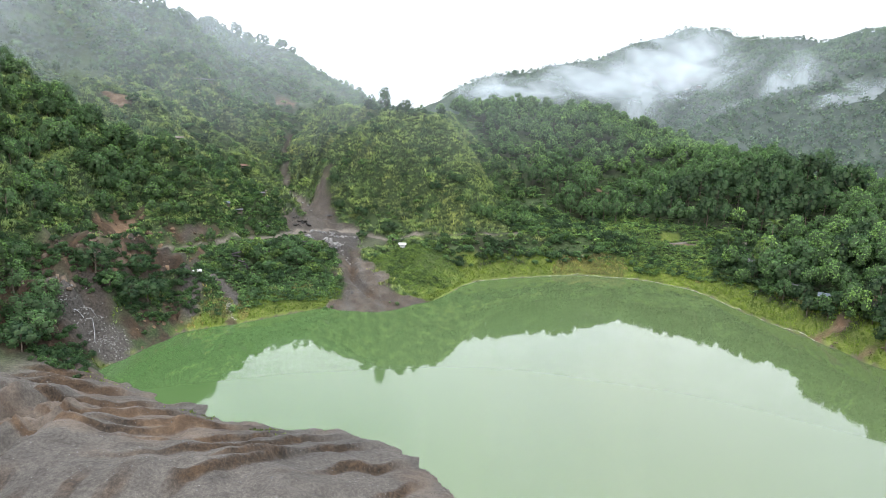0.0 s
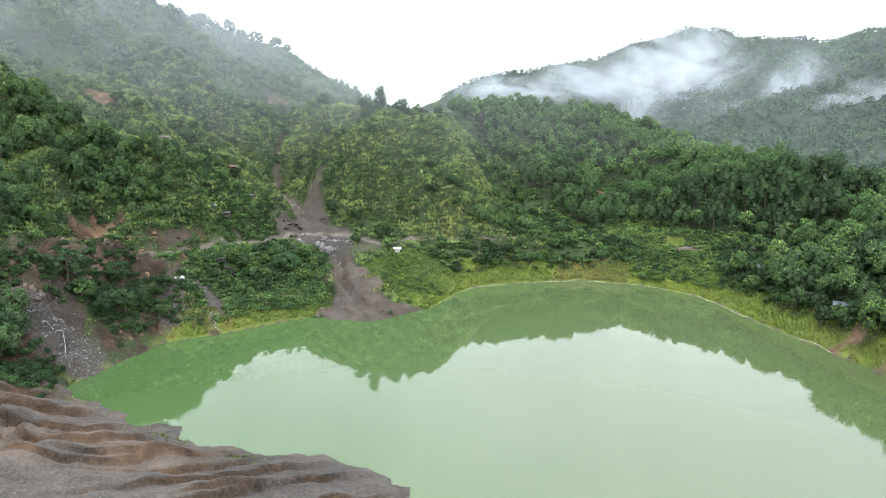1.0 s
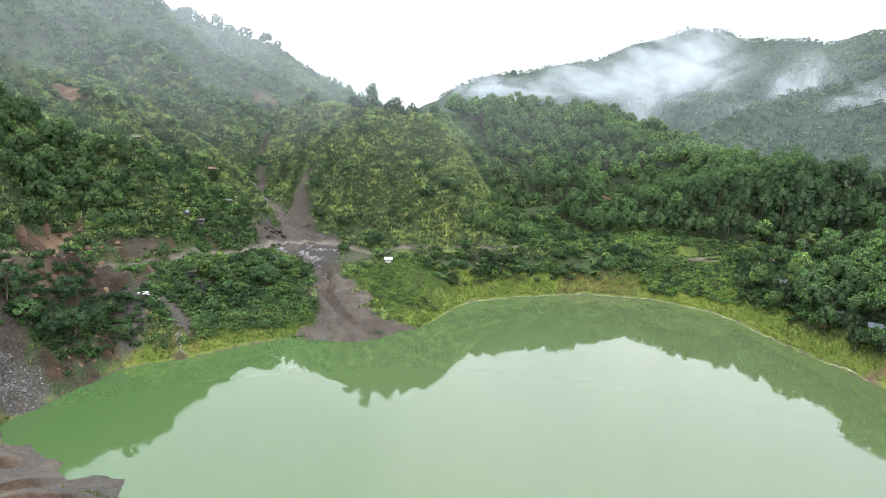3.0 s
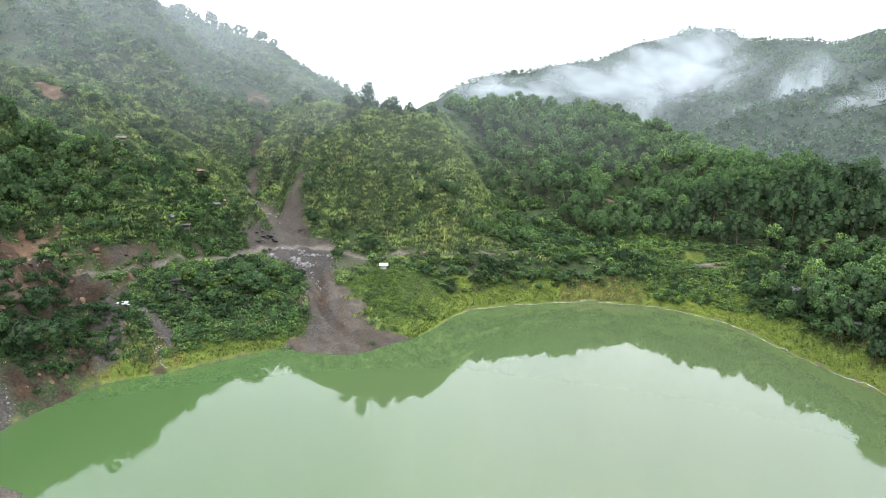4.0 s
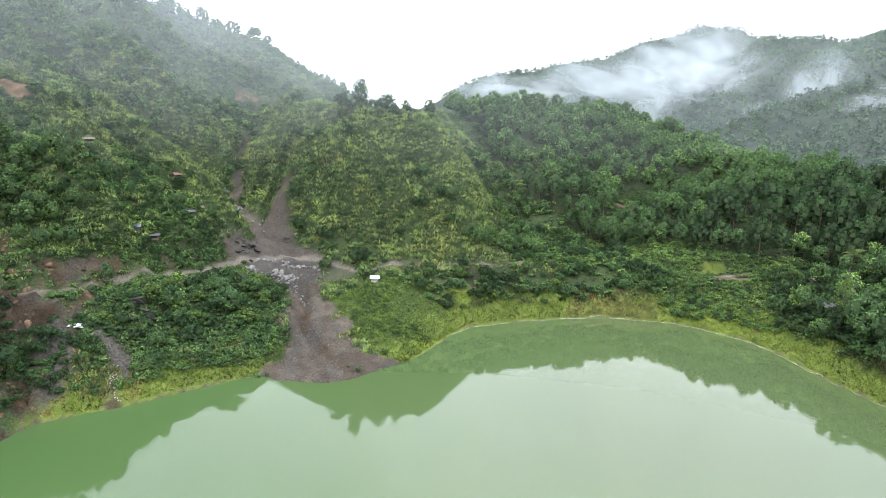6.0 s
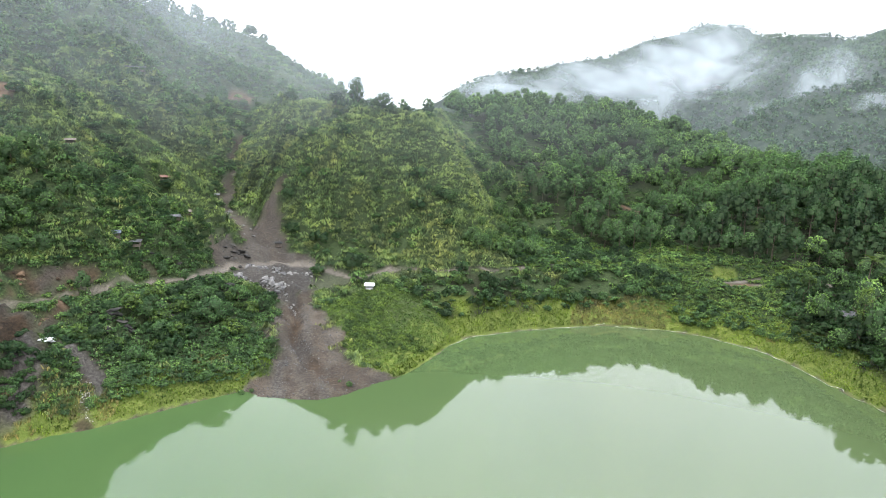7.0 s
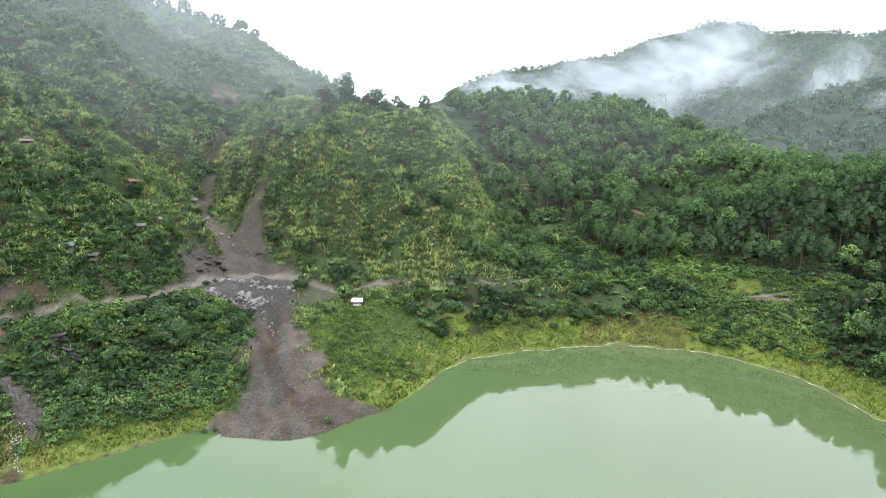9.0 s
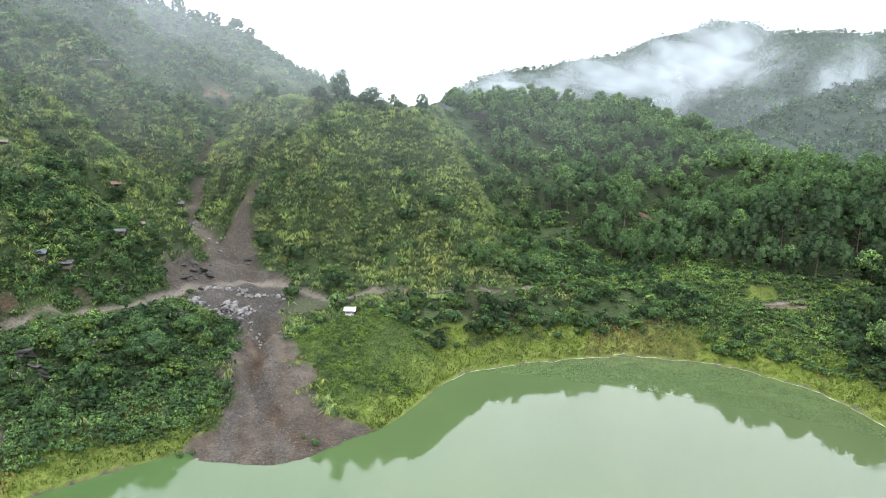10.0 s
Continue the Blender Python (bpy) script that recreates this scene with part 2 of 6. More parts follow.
def ground_z(x, y):
    x, y = np.asarray(x, float), np.asarray(y, float)
    near_bank = smooth(-78, -70, x) * smooth(14, 6, x) * smooth(118, 112, y)
    gap = shore_gap(x, y)
    gap = gap + fbm(x, y, 3.6, 4, 85) * (0.35 + 0.75 * near_bank) * smooth(8, 3, np.abs(gap))
    z = grid_z(x, y)
    wobble = fbm(x, y, 26, 4, 3) * np.clip(gap - 8, 0, 30) / 30 * 2.6 + fbm(x, y, 5, 3, 9) * np.clip(gap, 0, 8) / 8 * 0.45
    road = line_near(x, y, ROAD)[0]
    z = z + wobble * smooth(1.5, 7, road)
    z = np.where(gap > 0, np.maximum(z, 0.06 + 0.10 * np.minimum(gap, 4)), np.minimum(z + gap * 0.05, -0.03 + gap * 0.25))
    # eroded terraces of the near gravel bank
    bank = near_bank
    plates = np.mod(y + 0.3 * x + fbm(x, y, 6, 3, 86) * 3.2, 1.9) / 1.9
    z = z + bank * np.clip(gap / 3, 0, 1) * (0.2 * smooth(0.0, 0.25, plates) - 0.2 * plates) * smooth(-0.3, 0.3, fbm(x, y, 9, 2, 87))
    steps, left = bank_ledges(x, y)
    z = z + bank * np.clip(gap / 5, 0, 1) * (left * (smooth(0.0, 0.13, steps) - steps) + fbm(x, y, 2.4, 3, 50) * 0.16)
    for line, drop in STEPS:
        d, ends = ledge(x, y, line)
        z = z + ends * bank * drop * smooth(-0.4, 0.5, d) * np.exp(-np.maximum(d, 0) / 5.5)
    rills = 1 - 2 * np.abs(vnoise(0.42 * x - 0.9 * y + fbm(x, y, 5, 2, 95) * 1.6, (0.9 * x + 0.42 * y) * 0.16, 1.5, 96))
    z = z + bank * np.clip(gap / 4, 0, 1) * rills * 0.12
    rough = np.maximum(smooth(9, 4, line_near(x, y, CLIFF)[0]), 0.8 * inside(x, y, CLIFF_UP) * smooth(1, 4, road))
    z = z + rough * np.clip(gap / 4, 0, 1) * (np.abs(fbm(x, y, 7, 4, 60)) * 3.6 - 1.2 + np.abs(fbm(x, y, 2.6, 2, 67)) * 1.2)
    rough = np.maximum(rough, 0.9 * np.maximum(zone(x, y, SCARPS[0]), zone(x, y, SCARPS[1])))
    bed = np.mod(z + fbm(x, y, 12, 2, 97) * 1.2, 2.4) / 2.4
    z = z + rough * np.clip(gap / 5, 0, 1) * 1.7 * (smooth(0.35, 0.75, bed) - bed)
    work = smooth(2, -2, np.subtract(*line_near(x, y, FAN))) * np.clip(gap / 4, 0, 1)
    z = z + work * (fbm(x, y, 4, 4, 61) * 0.8 - 1.3 * smooth(1.8, 0.3, line_near(x, y, RILL)[0]) * smooth(5, 14, gap))
    z = np.where(gap > 0, np.maximum(z, 0.05 + 0.09 * np.minimum(gap, 5)), z)
    ribs = smooth(10, 24, gap) * smooth(3, 9, line_near(x, y, ROAD)[0]) * smooth(440, 360, y) * smooth(1, 7, line_near(x, y, STREAM)[0])
    west = smooth(-52, -66, x)
    across = west * (0.55 * x + 0.83 * y) + (1 - west) * np.arctan2(x + 28, 282 - y) * 42
    down = west * (0.83 * x - 0.55 * y) + (1 - west) * np.hypot(x + 28, 282 - y)
    fold = 1 - 2 * np.abs(vnoise(across + fbm(x, y, 18, 2, 63) * 3, down * 0.22, 11, 62))
    fine_fold = 1 - 2 * np.abs(vnoise(across + fbm(x, y, 7, 2, 66) * 1.5, down * 0.35, 4.2, 65))
    broad = 1 - 2 * np.abs(vnoise(across + fbm(x, y, 30, 2, 68) * 6, down * 0.3, 24, 69))
    crest = smooth(4, 22, line_near(x, y, RIDGE)[0])
    ribs = ribs * (west + (1 - west) * smooth(288, 274, y) * (0.35 + 0.65 * crest))
    z = z + ribs * (fold * 2.3 + fine_fold * 0.9 + fbm(x, y, 4.0, 2, 99) * 0.7) * (0.6 + 0.7 * west) + ribs * crest * (broad - 0.4) * 2.6 * (0.8 + 0.2 * west)
    far = np.full(np.shape(x), -50.0)
    top = smooth(15, 90, line_near(x, y, FAR_CREST)[0])
    for line, slope in [(FAR_CREST, 0.42)] + [(s, 0.5) for s in FAR_SPURS]:
        d, h = line_near(x, y, line)
        far = np.maximum(far, h - slope * np.maximum(d - 6, 0))
    far = far + fbm(x, y, 90, 5, 21) * 9 + top * (0.45 - np.abs(vnoise(x + fbm(x, y, 80, 2, 24) * 30, y * 0.5, 70, 23))) * 26
    edge = np.maximum(np.maximum(GX - x, x - (GX + NX * CELL)), np.maximum(GY - y, y - (GY + NY * CELL)))
    z = z * np.clip(1 - edge / 500, 0.1, 1) + np.clip(edge, 0, 400) / 400 * (8 + fbm(x, y, 300, 3, 5) * 12)
    return np.where(gap > 60, np.maximum(z, far), z)


STREAM = [(-53, 230, 4), (-58, 234, 2.4), (-63, 239, 2.2), (-69, 250, 1.8), (-72, 266, 1.2)]

# ---- zones of plants ----
FOREST = [(2, 330), (11, 319), (19, 301), (31, 286), (42, 274), (51, 265), (59, 256), (68, 251), (81, 247), (92, 241), (104, 236), (128, 230), (150, 236), (170, 262), (155, 330), (125, 392), (60, 405), (0, 375), (-4, 345)]
FAR_FACE = [(-30, 1012), (5, 940), (80, 740), (190, 620), (250, 470), (330, 390), (430, 390), (560, 520), (640, 560), (590, 700), (545, 800), (535, 950), (475, 1052), (440, 1108), (360, 1108), (230, 1058), (80, 1010)]
RIGHT_BANK = [(99, 150), (93, 178), (88, 201), (89, 212), (94, 219), (100, 223), (110, 229), (128, 229), (150, 235), (240, 300), (260, 100), (112, 108)]
BUSH_BELT = [(1, 207), (14, 215), (34, 223), (54, 231), (54, 240), (20, 229), (-2, 223), (-12, 214)]
MOUND = [(-66, 162), (-58, 161), (-46, 169), (-38, 184), (-39, 203), (-54, 196), (-70, 180)]
FIELD = [(-15, 220), (-28, 205), (-24, 190), (-9, 180), (-1, 193), (4, 205), (-6, 213)]
CENTRAL = [(-45, 232), (-52, 246), (-52, 275), (-40, 285), (0, 300), (14, 300), (24, 266), (18, 230), (-20, 225)]
FLAT = [(54, 226), (80, 213), (87, 203), (89, 212), (94, 219), (100, 223), (106, 232), (92, 242), (82, 248), (74, 258), (62, 267), (24, 268), (20, 231), (54, 241)]
PLOT = [(77, 234), (84.5, 235), (86, 239), (78, 239.5)]
STRAW = [(35, 218), (36, 223.5), (40, 229.5), (49, 234), (59, 231), (67, 226), (58, 218)]
FAN_AREA = [(-34.5, 214), (-37.3, 206), (-36, 197), (-37.5, 186), (-33, 183.5), (-31.5, 180), (-31.5, 174), (-35, 170.5), (-38, 165), (-30, 158), (-12, 163), (-5, 178.5),
            (-11, 179.5), (-15.5, 182), (-18, 183), (-19, 188), (-19, 192.5), (-23, 194.5), (-27.3, 203.7), (-32, 209), (-32.5, 213)]
HEAP_AREA = [(-49, 203.5), (-53, 211), (-52.5, 216.5), (-48.7, 220.5), (-41, 224.5), (-34, 224.5), (-33, 221), (-34, 212), (-36.5, 205), (-44.8, 203)]
QUARRY_FLOOR = [(-53.8, 205), (-58, 211.5), (-60, 215.6), (-58, 222.8), (-55, 228.3), (-56, 237), (-54.5, 243), (-52, 248), (-50, 242), (-46.5, 236), (-43, 231.5),
                (-35.3, 228.5), (-32, 225), (-45, 222), (-53, 214)]
PAD = [(-36, 227), (-31, 225), (-25, 222.6), (-18, 220.8), (-19, 218.2), (-27, 214.8), (-32, 212), (-33.5, 216), (-33.5, 222)]
TRACKS = [[(78, 232.6, 0), (85, 233.6, 0), (91, 235.8, 0)], [(88, 231.5, 0), (93.4, 229, 0), (98.7, 226.5, 0), (107, 225, 0)]]


# ---- zones of bare ground: (x, y, half width) ----
SLIDE = [(-50, 234, 3), (-52.5, 243, 2.0), (-52, 253, 1)]
DUMP = [(-69, 160, 1.6), (-67, 153, 2.2), (-64, 147, 2.0)]
SHORE_CLIFF = [(-69, 130, 3.5), (-69, 137, 4.5), (-67, 145, 2.5)]
STRIP = [(-69.5, 165, 1.2), (-66, 163, 1.5), (-60, 161, 1.4), (-55.5, 156.5, 0.9)]
CHUTE = [(-84, 125, 1.5), (-78, 125, 3), (-71, 125, 5)]
SCARPS = [[(-127, 231, 1.8), (-120, 230, 3.4)], [(-88, 312, 3), (-82, 310, 4)], [(-75, 284, 1.3), (-74, 272, 1.0)], [(94.2, 157.6, 0.9), (99.5, 157, 1.5)], [(99, 145, 0.8), (100, 145.5, 0.8)],
          [(80.5, 231, 1.2), (88, 231, 1.7)], [(66, 291, 3), (72, 290, 3)], [(-77, 171, 0.9), (-70, 182, 1.0)]]


def zone(x, y, line, soft=1.6):
    d, w = line_near(x, y, line)
    return smooth(soft, -soft, d - w + fbm(x, y, 4, 3, 70) * 1.5)


def area(x, y, poly, soft=0.8, rough=1.2):
    d = line_near(x, y, [(a, b, 0) for a, b in poly + poly[:1]])[0]
    return smooth(soft, -soft, np.where(inside(x, y, poly), -d, d) + fbm(x, y, 3.5, 3, 70) * rough)


def bare(x, y):
    """How bare (0 to 1), how red, how grey the ground is."""
    gap = shore_gap(x, y)
    spit = smooth(119, 113, y + fbm(x, y, 6, 2, 71) * 2) * smooth(-82, -70, x) * smooth(30, 10, x)
    heap = area(x, y, HEAP_AREA)
    floor = area(x, y, QUARRY_FLOOR)
    fan = np.maximum.reduce([area(x, y, FAN_AREA), heap, floor, zone(x, y, STREAM)])
    wide, half = line_near(x, y, [(p[0], p[1], 1.1 if -54 < p[0] < -30 else 0.32 if p[0] < -56 else 0.9 if p[0] < -10 else 0.45) for p in ROAD[:16]])
    road = smooth(0.5, -0.5, wide - half + fbm(x, y, 2.5, 2, 76) * 0.5) * smooth(0.55, 0.2, fbm(x, y, 9, 2, 77) * smooth(-30, -20, x))
    road = road * (1 - 0.15 * smooth(-54, -58, x))
    road = np.maximum(road, area(x, y, PAD, 0.8, 1.0) * 0.35)
    for line in TRACKS:
        road = np.maximum(road, smooth(1.2, 0.5, line_near(x, y, line)[0] + fbm(x, y, 3, 2, 78) * 0.6))
    flow = vnoise(0.95 * x + 0.32 * y + fbm(x, y, 5, 2, 79) * 1.2, (0.95 * y - 0.32 * x) * 0.13, 2.0, 80)
    cliff = zone(x, y, CLIFF, 3) * smooth(-0.55, 0.1, fbm(x, y, 9, 3, 72) + 0.25)
    chute = zone(x, y, CHUTE)
    red = np.maximum.reduce([zone(x, y, s) for s in SCARPS] + [zone(x, y, SLIDE) * 0.75, cliff, 0.6 * zone(x, y, [(-67, 186, 0.6), (-63.5, 192, 0.8)], 0.5)])
    soil = np.maximum.reduce([spit, fan, road, chute, red])
    red = red * (1 - np.maximum(chute, fan * 0.5))
    grey = np.maximum(spit, chute)
    steps, left = bank_ledges(x, y)
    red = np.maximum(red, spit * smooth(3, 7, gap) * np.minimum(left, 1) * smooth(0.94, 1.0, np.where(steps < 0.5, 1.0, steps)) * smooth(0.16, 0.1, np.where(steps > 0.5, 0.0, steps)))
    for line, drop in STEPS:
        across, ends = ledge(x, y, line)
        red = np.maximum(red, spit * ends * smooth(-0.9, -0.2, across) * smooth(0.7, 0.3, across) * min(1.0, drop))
    clay = np.maximum.reduce([zone(x, y, SCARPS[k]) for k in (0, 1, 3, 4, 5, 6)])
    face = area(x, y, CLIFF_UP, 1.5, 3.0) * (1 - road)
    red = np.maximum.reduce([red, face, zone(x, y, SHORE_CLIFF) * smooth(0.45, 0.15, fbm(x, y, 4, 3, 84)) * (1 - chute)])
    soil = np.maximum(soil, red * (zone(x, y, SHORE_CLIFF) > 0.3))
    soil = np.maximum(soil, face * smooth(0.55, 0.2, fbm(x, y, 6, 3, 82)))
    clay = np.maximum(clay, face * 0.85 * smooth(-0.05, 0.4, fbm(x, y, 7, 3, 83)))
    red = np.maximum(red, 0.9 * zone(x, y, [(-59.5, 159, 1.1), (-56.8, 154, 1.2), (-55, 150.5, 1.0)], 0.5))
    soil = np.maximum(soil, red * (x > -61) * (x < -53) * (y < 165))
    clay = np.maximum(clay, spit * 0.25 * smooth(0.0, 0.55, fbm(x, y, 13, 3, 89) + 0.25 * smooth(5, 1, gap)))
    slate_face = 0.6 * np.maximum(cliff, face) * smooth(0.0, 0.5, fbm(x, y, 5, 3, 88))
    slate = np.maximum.reduce([slate_face, chute, zone(x, y, DUMP, 1.0), zone(x, y, STRIP, 0.8), heap * 0.85, floor * 0.45])
    slate = np.maximum(slate, area(x, y, FAN_AREA) * smooth(0.1, 0.55, flow) * 0.75)
    soil = np.maximum(soil, slate)
    lawn = smooth(11, 7, gap + fbm(x, y, 5, 2, 73) * 2 + 4 * (x < -30)) * (y > 118)
    lawn = np.maximum.reduce([lawn * (1 - zone(x, y, SHORE_CLIFF)), inside(x, y, FIELD) * 0.2, area(x, y, PLOT, 0.4, 0.3) * 1.0])
    # ground under trees and thickets: leaf litter plus the shade beneath them, as colour
    litter_shade = (inside(x, y, FOREST) | inside(x, y, MOUND) | inside(x, y, BUSH_BELT) | inside(x, y, RIGHT_BANK)) * smooth(-0.3, 0.6, fbm(x, y, 6, 2, 74) + 0.1)
    # far forest floor, where the colour carries a bluish haze tint
    hazed_wood = smooth(380, 430, y) * smooth(40, 100, x + 0.5 * (y - 400))
    red = np.maximum(red, 0.45 * np.maximum(floor, area(x, y, FAN_AREA)) * smooth(0.0, -0.5, flow))
    red = np.maximum(red, 0.8 * smooth(2.2, 0.6, line_near(x, y, RILL)[0] + fbm(x, y, 3, 2, 75)) * fan)
    return np.where(gap < 0, 1.0, soil), red, grey, road, lawn, litter_shade, clay, slate, hazed_wood


# ---- materials ----
def material(name, rough=0.9):
    m = bpy.data.materials.new(name)
    m.use_nodes = True
    b = m.node_tree.nodes["Principled BSDF"]
    b.inputs["Roughness"].default_value = rough
    b.inputs["Specular IOR Level"].default_value = 0.25
    return m, m.node_tree.nodes, m.node_tree.links, b


def noise_node(n, l, scale, detail=4, coord="Object"):
    c = n.new("ShaderNodeTexCoord")
    t = n.new("ShaderNodeTexNoise")
    t.inputs["Scale"].default_value, t.inputs["Detail"].default_value = scale, detail
    l.new(c.outputs[coord], t.inputs["Vector"])
    return t.outputs["Fac"]


def ramp(n, l, fac, stops):
    r = n.new("ShaderNodeValToRGB")
    r.color_ramp.elements[0].position, r.color_ramp.elements[0].color = stops[0][0], (*stops[0][1], 1)
    r.color_ramp.elements[1].position, r.color_ramp.elements[1].color = stops[-1][0], (*stops[-1][1], 1)
    for p, c in stops[1:-1]:
        r.color_ramp.elements.new(p).color = (*c, 1)
    l.new(fac, r.inputs["Fac"])
    return r.outputs["Color"]


def mix(n, l, fac, c1, c2, blend="MIX"):
    m = n.new("ShaderNodeMixRGB")
    m.blend_type = blend
    for v, k in ((fac, "Fac"), (c1, "Color1"), (c2, "Color2")):
        if isinstance(v, (int, float)):
            m.inputs[k].default_value = v
        elif isinstance(v, tuple):
            m.inputs[k].default_value = (*v, 1)
        else:
            l.new(v, m.inputs[k])
    return m.outputs["Color"]


def bump(n, l, b, height, strength, distance):
    k = n.new("ShaderNodeBump")
    k.inputs["Strength"].default_value, k.inputs["Distance"].default_value = strength, distance
    l.new(height, k.inputs["Height"])
    l.new(k.outputs["Normal"], b.inputs["Normal"])


def leaf_material(name, dark, mid, light, patch=0.05, translucent=0.38, soft=0.7, clump=1.25, vary=0.6):
    """Leaves: tint varies leaf by leaf, plant by plant and over wide patches."""
    m, n, l, b = material(name, 0.65)
    geo = n.new("ShaderNodeNewGeometry")
    leafc = ramp(n, l, geo.outputs["Random Per Island"], [(0.0, tuple((1 - 0.38 * vary) * v for v in dark)), (0.5, mid), (1.0, tuple((1 + 0.3 * vary) * v for v in light))])
    wide = noise_node(n, l, patch, 3)
    tone = ramp(n, l, wide, [(0.32, (0.68, 0.72, 0.7)), (0.68, (1.15, 1.08, 0.92))])
    info = n.new("ShaderNodeObjectInfo")
    own = ramp(n, l, info.outputs["Random"], [(0.0, (0.78, 0.82, 0.8)), (1.0, (1.2, 1.15, 1.05))])
    col = mix(n, l, 1.0, mix(n, l, 1.0, leafc, tone, "MULTIPLY"), own, "MULTIPLY")
    single = n.new("ShaderNodeAttribute")
    single.attribute_name = "plant"
    col = mix(n, l, 1.0, col, ramp(n, l, single.outputs["Fac"], [(0.0, (0.66, 0.72, 0.76)), (0.5, (1.0, 1.0, 1.0)), (1.0, (1.38, 1.3, 1.1))]), "MULTIPLY")
    plant = ramp(n, l, noise_node(n, l, 0.3, 3), [(0.38, tuple(1 - clump * v for v in (0.4, 0.36, 0.3))), (0.62, tuple(1 + clump * v for v in (0.3, 0.24, 0.1)))])
    col = mix(n, l, 1.0, col, plant, "MULTIPLY")
    mottle = ramp(n, l, noise_node(n, l, 2.6, 3), [(0.36, tuple(1 - soft * v for v in (0.27, 0.26, 0.24))), (0.62, tuple(1 + soft * v for v in (0.12, 0.1, 0.05)))])
    col = mix(n, l, 1.0, col, mottle, "MULTIPLY")
    l.new(col, b.inputs["Base Color"])
    tr = n.new("ShaderNodeBsdfTranslucent")
    l.new(col, tr.inputs["Color"])
    ms = n.new("ShaderNodeMixShader")
    ms.inputs["Fac"].default_value = translucent
    l.new(b.outputs["BSDF"], ms.inputs[1])
    l.new(tr.outputs["BSDF"], ms.inputs[2])
    l.new(ms.outputs["Shader"], n["Material Output"].inputs["Surface"])
    return m


M_HILL = leaf_material("hill_grass", (0.1994, 0.2934, 0.1322), (0.2486, 0.3562, 0.1635), (0.2979, 0.4054, 0.1949), soft=0.5, clump=1.5, vary=0.4, translucent=0.5)
M_CANE = leaf_material("cane_grass", (0.2255, 0.286, 0.1342), (0.2695, 0.3355, 0.1606), (0.3135, 0.3795, 0.187), soft=0.5, clump=1.5, vary=0.4, translucent=0.5)
M_SHRUB = leaf_material("shrub_leaf", (0.0799, 0.1663, 0.0648), (0.108, 0.2117, 0.0821), (0.1404, 0.257, 0.1037))
M_FOREST = leaf_material("forest_leaf", (0.0671, 0.143, 0.0561), (0.0891, 0.1815, 0.0704), (0.1166, 0.2178, 0.088), soft=0.5, clump=1.0)
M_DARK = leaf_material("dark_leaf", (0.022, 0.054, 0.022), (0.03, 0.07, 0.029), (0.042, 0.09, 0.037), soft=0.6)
M_MID = leaf_material("mid_leaf", (0.035, 0.086, 0.034), (0.046, 0.106, 0.043), (0.06, 0.13, 0.054), soft=0.6)
M_SHORE = leaf_material("shore_grass", (0.1001, 0.19, 0.0286), (0.1319, 0.225, 0.0374), (0.1775, 0.255, 0.0528), soft=0.6, clump=1.0, translucent=0.5)
M_FIELD = leaf_material("field_grass", (0.1065, 0.182, 0.0543), (0.1479, 0.247, 0.0744), (0.1953, 0.299, 0.103), soft=0.5, clump=0.7, translucent=0.5)
M_DRY = leaf_material("dry_grass", (0.23, 0.22, 0.1), (0.3, 0.28, 0.135), (0.37, 0.34, 0.175), soft=0.6, clump=0.9, translucent=0.5)
M_UPLAND = leaf_material("upland_leaf", (0.086, 0.145, 0.068), (0.108, 0.173, 0.08), (0.134, 0.2, 0.096), soft=0.8)
M_LIGHTLEAF = leaf_material("light_leaf", (0.0774, 0.145, 0.0374), (0.1047, 0.18, 0.0462), (0.1365, 0.215, 0.0616))
# distant leaves: blue of the haze mixed into their own green
M_FAR_HAZED = leaf_material("far_canopy_hazed", (0.046, 0.098, 0.066), (0.066, 0.13, 0.085), (0.088, 0.16, 0.104), 0.012)


# near-black green for crown cores: shade between the leaves put into colour
M_CORE_SHADE, n_, l_, b_ = material("crown_core_shade", 0.9)
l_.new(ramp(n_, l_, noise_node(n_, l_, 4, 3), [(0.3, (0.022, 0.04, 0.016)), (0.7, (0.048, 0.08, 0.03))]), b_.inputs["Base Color"])


